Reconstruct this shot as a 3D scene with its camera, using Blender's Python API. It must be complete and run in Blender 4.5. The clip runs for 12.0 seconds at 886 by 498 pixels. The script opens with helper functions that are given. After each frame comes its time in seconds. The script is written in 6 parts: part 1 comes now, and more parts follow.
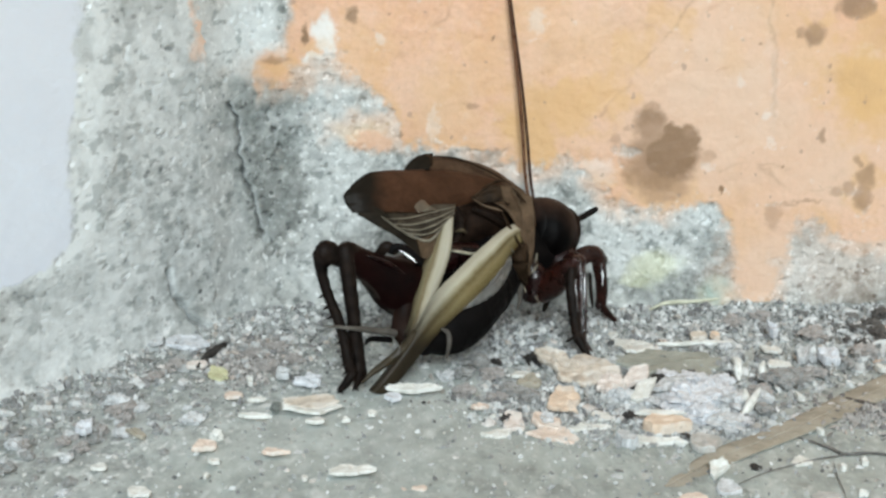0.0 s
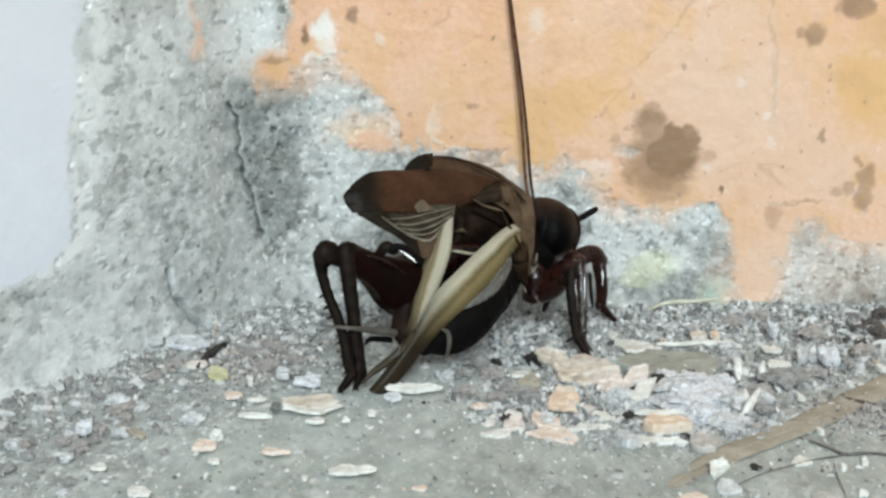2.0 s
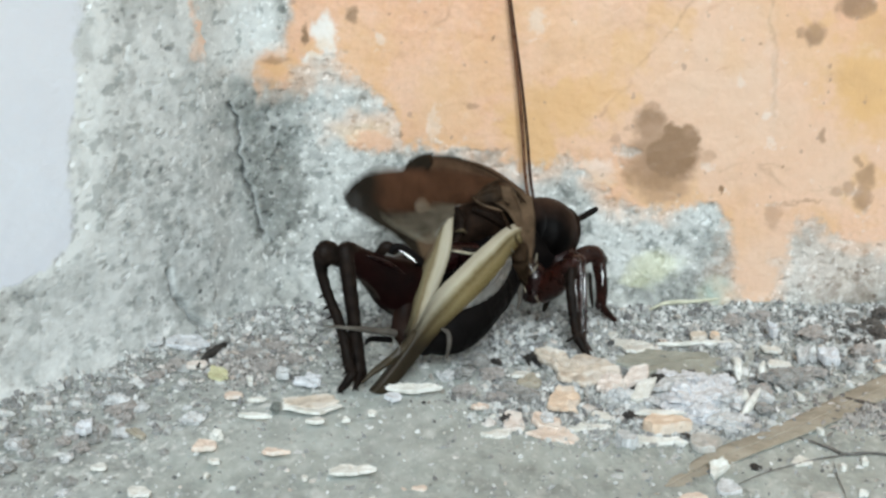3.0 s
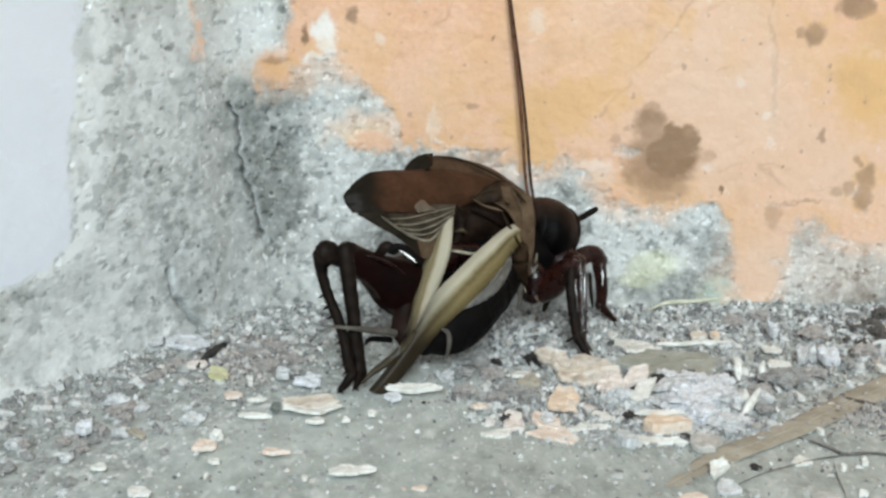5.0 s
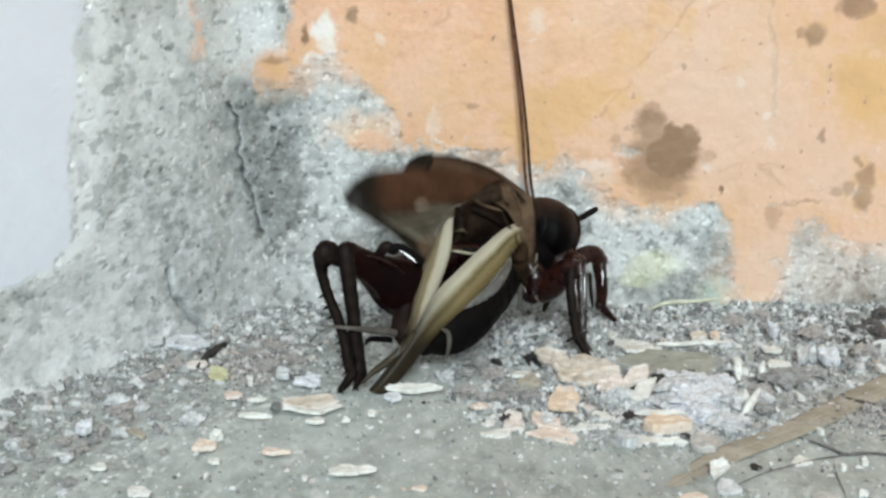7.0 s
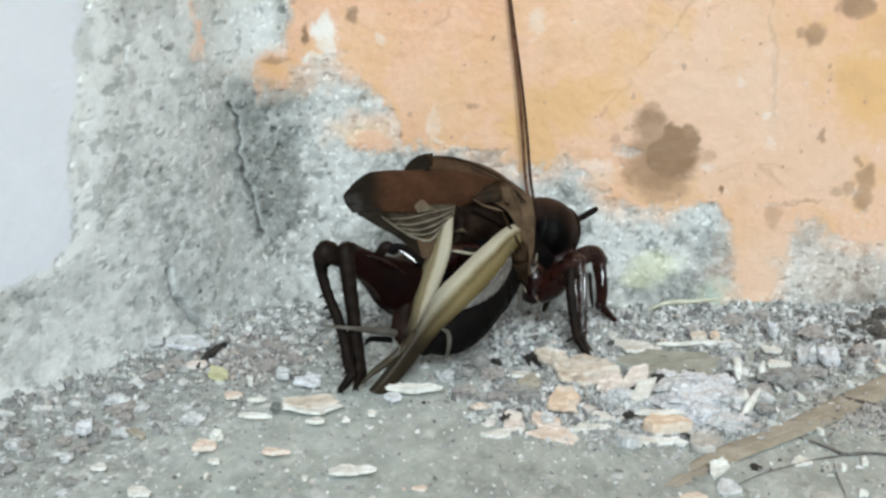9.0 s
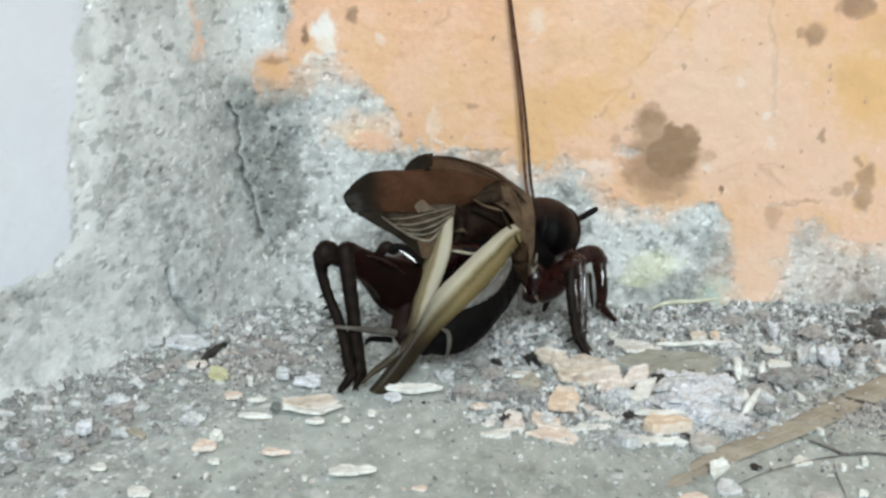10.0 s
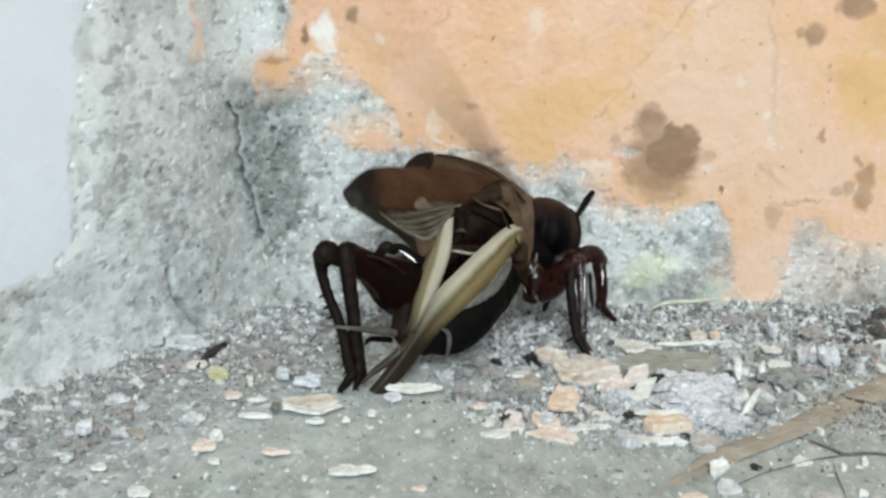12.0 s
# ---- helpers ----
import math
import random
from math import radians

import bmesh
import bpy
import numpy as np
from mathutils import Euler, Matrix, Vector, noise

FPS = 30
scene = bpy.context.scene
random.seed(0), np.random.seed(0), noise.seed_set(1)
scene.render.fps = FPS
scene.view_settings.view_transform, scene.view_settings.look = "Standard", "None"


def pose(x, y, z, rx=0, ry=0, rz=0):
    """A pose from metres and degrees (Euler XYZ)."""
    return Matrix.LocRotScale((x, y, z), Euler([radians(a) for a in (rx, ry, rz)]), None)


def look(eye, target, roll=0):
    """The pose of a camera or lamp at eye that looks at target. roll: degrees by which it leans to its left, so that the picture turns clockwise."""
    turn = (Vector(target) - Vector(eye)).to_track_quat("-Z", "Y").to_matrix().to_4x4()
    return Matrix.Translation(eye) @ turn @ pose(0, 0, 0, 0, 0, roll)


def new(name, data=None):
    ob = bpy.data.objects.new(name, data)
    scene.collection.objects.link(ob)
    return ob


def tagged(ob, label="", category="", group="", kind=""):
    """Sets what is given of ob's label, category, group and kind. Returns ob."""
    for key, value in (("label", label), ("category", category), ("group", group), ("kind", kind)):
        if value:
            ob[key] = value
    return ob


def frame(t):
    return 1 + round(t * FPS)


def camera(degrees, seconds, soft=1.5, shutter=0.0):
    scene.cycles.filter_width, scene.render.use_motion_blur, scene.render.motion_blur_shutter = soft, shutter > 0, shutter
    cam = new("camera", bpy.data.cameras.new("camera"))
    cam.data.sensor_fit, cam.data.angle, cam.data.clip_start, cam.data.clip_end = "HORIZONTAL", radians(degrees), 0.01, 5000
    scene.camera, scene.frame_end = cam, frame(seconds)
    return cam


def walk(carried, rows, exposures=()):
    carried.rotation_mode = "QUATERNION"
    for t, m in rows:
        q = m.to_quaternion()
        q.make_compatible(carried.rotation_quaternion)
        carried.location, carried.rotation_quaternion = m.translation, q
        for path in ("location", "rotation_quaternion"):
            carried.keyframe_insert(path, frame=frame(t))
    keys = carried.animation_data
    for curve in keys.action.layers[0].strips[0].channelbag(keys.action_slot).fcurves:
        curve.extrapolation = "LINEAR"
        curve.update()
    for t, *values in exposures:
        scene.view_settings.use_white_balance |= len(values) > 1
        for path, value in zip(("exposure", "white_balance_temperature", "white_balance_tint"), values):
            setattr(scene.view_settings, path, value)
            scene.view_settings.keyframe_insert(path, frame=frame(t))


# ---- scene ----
MM = 0.001
cam = camera(30, 12.0, soft=2.75, shutter=0.8)
EYE = pose(0, -0.150, 0.0376, 78, 0, 0)
walk(cam, [(0, EYE), (12, EYE)])
scene.view_settings.exposure = 0.0

# ---- light: one broad unseen room lamp a metre up, its light thrown back by the pale room ----
world = bpy.data.worlds.new("room_air")
world.use_nodes = True
world.node_tree.nodes["Background"].inputs[0].default_value = (0.9, 0.95, 1.0, 1)
world.node_tree.nodes["Background"].inputs[1].default_value = 0.02
scene.world = world
lamp_data = bpy.data.lights.new("room_lamp", "AREA")
lamp_data.shape, lamp_data.size, lamp_data.energy, lamp_data.color = "DISK", 0.6, 53, (0.88, 0.97, 1.0)
lamp = new("room_lamp", lamp_data)
lamp.matrix_world = look((0.08, -2.05, 1.02), (0, 0, 0))


# ---- node helpers ----
def node(m, kind, **values):
    n = m.node_tree.nodes.new(kind)
    for key, value in values.items():
        if key in n.inputs.keys():
            n.inputs[key].default_value = value
    return n


def link(m, a, b):
    m.node_tree.links.new(a, b)


def mm_space(m, scale=1000.0, along=1.0):
    """Object coordinates in millimetres; along below 1 draws the grain out in y (trowel marks)."""
    co = node(m, "ShaderNodeTexCoord")
    mp = node(m, "ShaderNodeMapping")
    mp.inputs["Scale"].default_value = (scale, scale * along, scale)
    link(m, co.outputs["Object"], mp.inputs["Vector"])
    return mp.outputs["Vector"]


def noise_tex(m, vec, scale, detail=6.0, rough=0.6):
    n = node(m, "ShaderNodeTexNoise", Scale=scale, Detail=detail, Roughness=rough)
    link(m, vec, n.inputs["Vector"])
    return n.outputs["Fac"]


def ramp(m, fac, stops):
    r = node(m, "ShaderNodeValToRGB")
    el = r.color_ramp.elements
    while len(el) < len(stops):
        el.new(0.5)
    for e, (at, c) in zip(el, stops):
        e.position, e.color = at, (*c, 1)
    link(m, fac, r.inputs["Fac"])
    return r.outputs["Color"]


def mix(m, fac, a, b, how="MIX"):
    n = m.node_tree.nodes.new("ShaderNodeMix")
    n.data_type, n.blend_type = "RGBA", how
    for value, slot in ((fac, n.inputs[0]), (a, n.inputs[6]), (b, n.inputs[7])):
        if isinstance(value, (int, float)):
            slot.default_value = value
        elif isinstance(value, tuple):
            slot.default_value = (*value, 1)
        else:
            link(m, value, slot)
    return n.outputs[2]


def calc(m, op, a, b=0.0):
    n = m.node_tree.nodes.new("ShaderNodeMath")
    n.operation, n.use_clamp = op, True
    for value, slot in ((a, n.inputs[0]), (b, n.inputs[1])):
        if isinstance(value, (int, float)):
            slot.default_value = value
        else:
            link(m, value, slot)
    return n.outputs[0]


def field(m, name):
    n = node(m, "ShaderNodeAttribute")
    n.attribute_name = name
    return n.outputs["Fac"]


def bump(m, height, strength, distance):
    n = node(m, "ShaderNodeBump", Strength=strength, Distance=distance)
    link(m, height, n.inputs["Height"])
    return n.outputs["Normal"]


def material(name):
    m = bpy.data.materials.new(name)
    m.use_nodes = True
    return m, m.node_tree.nodes["Principled BSDF"]


def grey(a, b=None, c=None):
    return (a, a if b is None else b, a if c is None else c)


# ---- materials ----
def cement_colour(m, v, low, high):
    base = ramp(m, noise_tex(m, v, 1.0, 6, 0.62), [(0.38, low), (0.5, tuple((a + b) / 2 for a, b in zip(low, high))), (0.61, high)])
    broad = ramp(m, noise_tex(m, v, 0.11, 4, 0.6), [(0.3, grey(0.80)), (0.7, grey(1.0))])
    base = mix(m, 1.0, base, broad, "MULTIPLY")
    warm = ramp(m, noise_tex(m, v, 0.23, 3), [(0.45, grey(0)), (0.75, grey(1))])
    base = mix(m, calc(m, "MULTIPLY", warm, 0.35), base, (0.40, 0.41, 0.39))
    pits = ramp(m, noise_tex(m, v, 2.0, 3, 0.5), [(0.31, grey(1)), (0.36, grey(0))])
    base = mix(m, calc(m, "MULTIPLY", pits, 0.45), base, (0.10, 0.107, 0.105))
    dots = node(m, "ShaderNodeTexVoronoi", Scale=0.85)
    link(m, v, dots.inputs["Vector"])
    rare = ramp(m, dots.outputs["Color"], [(0.60, grey(0)), (0.66, grey(1))])
    spot = ramp(m, dots.outputs["Distance"], [(0.12, grey(1)), (0.22, grey(0))])
    base = mix(m, calc(m, "MULTIPLY", calc(m, "MULTIPLY", rare, spot), 0.85), base, (0.05, 0.055, 0.055))
    # pale specks, wet glitter of the cement put into its colour
    chips = ramp(m, noise_tex(m, v, 1.6, 2, 0.4), [(0.615, grey(0)), (0.68, grey(1))])
    return mix(m, calc(m, "MULTIPLY", chips, 0.8), base, (0.74, 0.755, 0.74))


def masonry(name, paint_low, paint_high, speckled, cement_low, cement_high, along=1.0):
    m, p = material(name)
    v = mm_space(m, along=along)
    cement = cement_colour(m, v, cement_low, cement_high)
    cement = mix(m, calc(m, "MULTIPLY", field(m, "pale"), 0.6), cement, (0.76, 0.80, 0.80))
    cement = mix(m, calc(m, "MULTIPLY", field(m, "dirt_shade"), 0.95), cement, (0.30, 0.33, 0.325), "MULTIPLY")
    cement = mix(m, calc(m, "MULTIPLY", field(m, "crack"), 0.9), cement, (0.02, 0.022, 0.022))
    cement = mix(m, calc(m, "MULTIPLY", field(m, "moss"), 0.6), cement, (0.60, 0.62, 0.40))
    cement = mix(m, calc(m, "MULTIPLY", field(m, "teal"), 0.6), cement, (0.34, 0.46, 0.425))
    cement = mix(m, calc(m, "MULTIPLY", field(m, "peach"), 0.9), cement, (0.78, 0.48, 0.31))
    paint = ramp(m, noise_tex(m, v, 0.16, 6, 0.62), [(0.32, paint_low), (0.68, paint_high)])
    paint = mix(m, calc(m, "MULTIPLY", ramp(m, noise_tex(m, v, 0.045, 3), [(0.4, grey(0)), (0.62, grey(1))]), 0.6), paint, tuple(min(1.0, c + d) for c, d in zip(paint_high, (0.02, 0.045, 0.055))))
    if speckled:
        tan = ramp(m, noise_tex(m, v, 0.42, 6, 0.68), [(0.50, grey(0)), (0.66, grey(1))])
        paint = mix(m, calc(m, "MULTIPLY", tan, 0.45), paint, (0.59, 0.33, 0.155))
        lime = ramp(m, noise_tex(m, v, 0.7, 6, 0.7), [(0.57, grey(0)), (0.68, grey(1))])
        paint = mix(m, calc(m, "MULTIPLY", lime, 0.3), paint, (0.70, 0.56, 0.44))
        rub = ramp(m, noise_tex(m, v, 1.7, 5, 0.7), [(0.33, grey(0.90)), (0.55, grey(1.0))])
        paint = mix(m, 1.0, paint, rub, "MULTIPLY")
    paint = mix(m, calc(m, "MULTIPLY", field(m, "blush"), 0.85), paint, ramp(m, noise_tex(m, v, 0.5, 5), [(0.3, (0.60, 0.415, 0.298)), (0.7, (0.645, 0.465, 0.345))]))
    paint = mix(m, calc(m, "MULTIPLY", field(m, "chalk"), 0.8), paint, (0.72, 0.75, 0.74))
    paint = mix(m, field(m, "ochre"), paint, (0.60, 0.36, 0.16))
    paint = mix(m, field(m, "brown"), paint, (0.235, 0.136, 0.072))
    specks = ramp(m, noise_tex(m, v, 0.9, 2, 0.4), [(0.27, grey(1)), (0.31, grey(0))])
    paint = mix(m, calc(m, "MULTIPLY", specks, speckled), paint, (0.25, 0.17, 0.13))
    col = mix(m, field(m, "coat"), cement, paint)
    link(m, col, p.inputs["Base Color"])
    rough = mix(m, field(m, "coat"), grey(0.82), grey(0.55))
    link(m, rough, p.inputs["Roughness"])
    fine = noise_tex(m, v, 3.0, 5, 0.7)
    link(m, bump(m, mix(m, field(m, "coat"), fine, noise_tex(m, v, 1.1, 6, 0.65)), 0.65, 0.00014), p.inputs["Normal"])
    return m


BACK_WALL = masonry("flaking_peach_paint_on_cement", (0.625, 0.33, 0.187), (0.665, 0.415, 0.28), 0.5, (0.29, 0.30, 0.285), (0.55, 0.565, 0.54))
SIDE_WALL = masonry("white_wash_on_cement", (0.70, 0.745, 0.825), (0.745, 0.785, 0.85), 0.0, (0.39, 0.415, 0.405), (0.74, 0.775, 0.77), 0.42)


def ground_material():
    m, p = material("worn_cement_floor")
    v = mm_space(m, along=0.45)
    col = cement_colour(m, v, (0.22, 0.245, 0.23), (0.50, 0.54, 0.52))
    smooth = ramp(m, noise_tex(m, v, 0.45, 8, 0.68), [(0.36, (0.24, 0.272, 0.25)), (0.64, (0.46, 0.508, 0.48))])
    patchy = ramp(m, noise_tex(m, v, 0.16, 5, 0.6), [(0.35, grey(0.82)), (0.65, grey(1.08))])
    smooth = mix(m, 1.0, smooth, patchy, "MULTIPLY")
    flecks = node(m, "ShaderNodeTexVoronoi", Scale=0.5)
    link(m, v, flecks.inputs["Vector"])
    rare = ramp(m, flecks.outputs["Color"], [(0.66, grey(0)), (0.72, grey(1))])
    fleck = ramp(m, flecks.outputs["Distance"], [(0.10, grey(1)), (0.30, grey(0))])
    smooth = mix(m, calc(m, "MULTIPLY", calc(m, "MULTIPLY", rare, fleck), 0.7), smooth, (0.66, 0.69, 0.67))
    col = mix(m, calc(m, "MULTIPLY", field(m, "worn"), 0.7), col, smooth)
    col = mix(m, calc(m, "MULTIPLY", field(m, "pale"), 0.3), col, (0.62, 0.66, 0.64))
    col = mix(m, calc(m, "MULTIPLY", field(m, "dirt_shade"), 0.7), col, (0.12, 0.11, 0.10))
    link(m, col, p.inputs["Base Color"])
    p.inputs["Roughness"].default_value = 0.75
    link(m, bump(m, noise_tex(m, v, 2.5, 5, 0.7), 0.35, 0.0001), p.inputs["Normal"])
    return m


FLOOR = ground_material()


def mineral(name, low, high, rough=0.7, scale=1.2, relief=0.00008, chalky=0.0):
    m, p = material(name)
    v = mm_space(m)
    col = ramp(m, noise_tex(m, v, scale, 7, 0.65), [(0.37, low), (0.63, high)])
    stain = ramp(m, noise_tex(m, v, scale * 0.4, 3), [(0.55, grey(0)), (0.75, grey(1))])
    col = mix(m, calc(m, "MULTIPLY", stain, 0.3), col, tuple(0.45 * a for a in low))
    if chalky:
        lime = ramp(m, noise_tex(m, v, 0.55, 5, 0.6), [(0.50, grey(0)), (0.60, grey(1))])
        col = mix(m, calc(m, "MULTIPLY", lime, chalky), col, (0.68, 0.67, 0.63))
        soil = ramp(m, noise_tex(m, v, 0.9, 4, 0.6), [(0.33, grey(1)), (0.42, grey(0))])
        col = mix(m, calc(m, "MULTIPLY", soil, 0.6 * chalky), col, (0.30, 0.28, 0.25))
    fleck = noise_tex(m, v, scale * 3.2, 3)
    col = mix(m, calc(m, "MULTIPLY", ramp(m, fleck, [(0.30, grey(1)), (0.38, grey(0))]), 0.55), col, tuple(0.4 * a for a in low))
    col = mix(m, calc(m, "MULTIPLY", ramp(m, fleck, [(0.62, grey(0)), (0.70, grey(1))]), 0.5), col, tuple(min(0.85, 1.3 * a) for a in high))
    link(m, col, p.inputs["Base Color"])
    p.inputs["Roughness"].default_value = rough
    link(m, bump(m, noise_tex(m, v, scale * 3, 4), 0.5, relief), p.inputs["Normal"])
    return m


CREAM = mineral("cream_limewash_flake", (0.54, 0.54, 0.49), (0.74, 0.745, 0.71))
PEACH = mineral("peach_paint_flake", (0.57, 0.455, 0.37), (0.73, 0.62, 0.535), chalky=0.5)
TAN = mineral("tan_paint_flake", (0.43, 0.37, 0.30), (0.67, 0.60, 0.51), 0.8, 0.9, chalky=0.6)
GREYISH = mineral("grey_plaster", (0.35, 0.362, 0.362), (0.66, 0.675, 0.68), 0.75, 1.6, 0.00012)
OLIVE = mineral("dry_yellow_leaf", (0.44, 0.43, 0.25), (0.58, 0.57, 0.37), 0.9, 0.9)
ORANGE = mineral("orange_paint_flake", (0.56, 0.43, 0.32), (0.72, 0.58, 0.45), chalky=0.4)
FADED = mineral("faded_paint_flake", (0.34, 0.34, 0.315), (0.47, 0.445, 0.415), chalky=0.2)
PINK = mineral("pale_pinkish_flake", (0.56, 0.49, 0.44), (0.74, 0.68, 0.63), chalky=0.5)
SLAB = mineral("olive_grey_cement", (0.24, 0.25, 0.21), (0.34, 0.35, 0.305), 0.8, 0.5)
STRAW = mineral("dry_straw", (0.255, 0.23, 0.178), (0.375, 0.345, 0.282), 0.9, 0.35)
TWIG_AND_SHADE = mineral("dark_twig_and_shade", (0.013, 0.011, 0.010), (0.045, 0.04, 0.036), 0.9, 1.0)
LILAC = mineral("bluish_white_plaster", (0.43, 0.45, 0.475), (0.72, 0.74, 0.765), 0.8, 1.5, 0.00012)
STONE = mineral("grey_stone", (0.17, 0.172, 0.166), (0.34, 0.345, 0.335))
DUST = mineral("brown_dust", (0.24, 0.228, 0.215), (0.40, 0.382, 0.365), 0.95, 1.6)
CREVICE_SHADE = mineral("crevice_shade", (0.045, 0.041, 0.037), (0.13, 0.12, 0.11), 0.95, 1.2)
DARK_GREEN = mineral("grey_green_stone", (0.10, 0.115, 0.105), (0.22, 0.24, 0.225), 0.9, 1.2)
ROOT = mineral("grey_root", (0.07, 0.068, 0.064), (0.16, 0.155, 0.145), 0.8)
THREAD = mineral("dark_root", (0.03, 0.03, 0.03), (0.08, 0.075, 0.07), 0.7)


def grain_material(name, dark, tint=(1.0, 1.0, 1.0)):
    m, p = material(name)
    geo = node(m, "ShaderNodeNewGeometry")
    stops = [(0.0, grey(dark)), (0.13, grey(0.15 + 0.6 * dark)), (0.32, (0.34, 0.35, 0.34)), (0.62, (0.46, 0.47, 0.46)),
             (0.80, (0.60, 0.61, 0.59)), (0.93, (0.78, 0.795, 0.79)), (0.97, (0.52, 0.47, 0.42)), (1.0, (0.36, 0.33, 0.29))]
    col = ramp(m, geo.outputs["Random Per Island"], stops)
    v = mm_space(m)
    col = mix(m, 1.0, col, ramp(m, noise_tex(m, v, 2.5, 4), [(0.3, grey(0.7)), (0.7, grey(1))]), "MULTIPLY")
    col = mix(m, 1.0, col, tint, "MULTIPLY")
    link(m, col, p.inputs["Base Color"])
    p.inputs["Roughness"].default_value = 0.6
    return m


GRIT = grain_material("mixed_grit", 0.11)
PALE_GRIT = grain_material("dusty_grit", 0.22)
DARK_GRIT = grain_material("dark_crumbs", 0.05, (0.34, 0.32, 0.30))
WHITE_GRIT = grain_material("white_plaster_crumbs", 0.28, (1.0, 1.02, 1.05))
SOIL_GRIT = grain_material("brown_crumbs", 0.16, (0.86, 0.80, 0.77))


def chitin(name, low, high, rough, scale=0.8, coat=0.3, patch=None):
    """Insect shell; patch: place (mm) and radius of shade painted black on it."""
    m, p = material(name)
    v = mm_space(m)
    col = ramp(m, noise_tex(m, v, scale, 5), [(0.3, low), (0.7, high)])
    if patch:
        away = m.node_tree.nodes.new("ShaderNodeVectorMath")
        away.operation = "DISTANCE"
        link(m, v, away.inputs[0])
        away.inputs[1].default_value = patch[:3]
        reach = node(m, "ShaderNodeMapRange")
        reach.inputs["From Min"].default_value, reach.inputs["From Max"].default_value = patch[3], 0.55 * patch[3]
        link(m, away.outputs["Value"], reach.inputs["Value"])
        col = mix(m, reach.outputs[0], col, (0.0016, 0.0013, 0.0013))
    link(m, col, p.inputs["Base Color"])
    link(m, ramp(m, noise_tex(m, v, scale * 2, 3), [(0.3, grey(rough * 0.7)), (0.7, grey(rough * 1.3))]), p.inputs["Roughness"])
    p.inputs["Specular IOR Level"].default_value = 0.3 if coat else 0.06
    p.inputs["Coat Weight"].default_value = coat
    p.inputs["Coat Roughness"].default_value = 0.08
    link(m, bump(m, noise_tex(m, v, 3, 4), 0.5, 0.00008), p.inputs["Normal"])
    return m


BLACK_SHELL = chitin("black_shell", (0.002, 0.0018, 0.0018), (0.005, 0.004, 0.004), 0.6, coat=0.0)
BROWN_SHELL = chitin("dark_brown_shell", (0.0016, 0.0012, 0.0011), (0.015, 0.007, 0.0045), 0.45, 0.4, coat=0.0)
UNDERSIDE = chitin("mottled_brown_back", (0.0016, 0.0012, 0.001), (0.020, 0.011, 0.007), 0.6, 0.9, coat=0.0)
RED_SHELL = chitin("dark_red_shell", (0.0025, 0.001, 0.001), (0.015, 0.0024, 0.002), 0.3, coat=0.04)
DARK_LEG = chitin("blackish_leg", (0.0018, 0.0014, 0.0012), (0.016, 0.0105, 0.008), 0.45, 1.1, coat=0.0)
FEELER = chitin("brown_feeler", (0.060, 0.023, 0.009), (0.15, 0.062, 0.027), 0.3, 0.5, coat=0.1)
FEELER_DARK = chitin("dark_feeler", (0.022, 0.008, 0.004), (0.060, 0.022, 0.010), 0.3, 0.5, coat=0.1)
# its black patch is the collar's shaded side, put into the colour
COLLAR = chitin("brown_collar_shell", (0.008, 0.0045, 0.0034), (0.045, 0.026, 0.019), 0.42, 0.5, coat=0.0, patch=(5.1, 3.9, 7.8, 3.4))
FEMUR = chitin("red_black_thigh", (0.0018, 0.001, 0.001), (0.009, 0.0022, 0.002), 0.4, 0.45, coat=0.0)
# lighter shell colour for light the floor throws on the thigh
FLOOR_LIT = chitin("floor_lit_shell", (0.003, 0.0022, 0.0018), (0.034, 0.027, 0.022), 0.5, 0.7, coat=0.0)
RUST_SHELL = chitin("rust_brown_shell", (0.005, 0.002, 0.0016), (0.028, 0.0075, 0.005), 0.3, coat=0.06)
GLOSS_SHELL = chitin("glossy_dark_shell", (0.004, 0.002, 0.002), (0.014, 0.004, 0.003), 0.12, coat=0.9)
EYE_SHELL = chitin("eye_shell", (0.003, 0.003, 0.003), (0.006, 0.005, 0.005), 0.2)


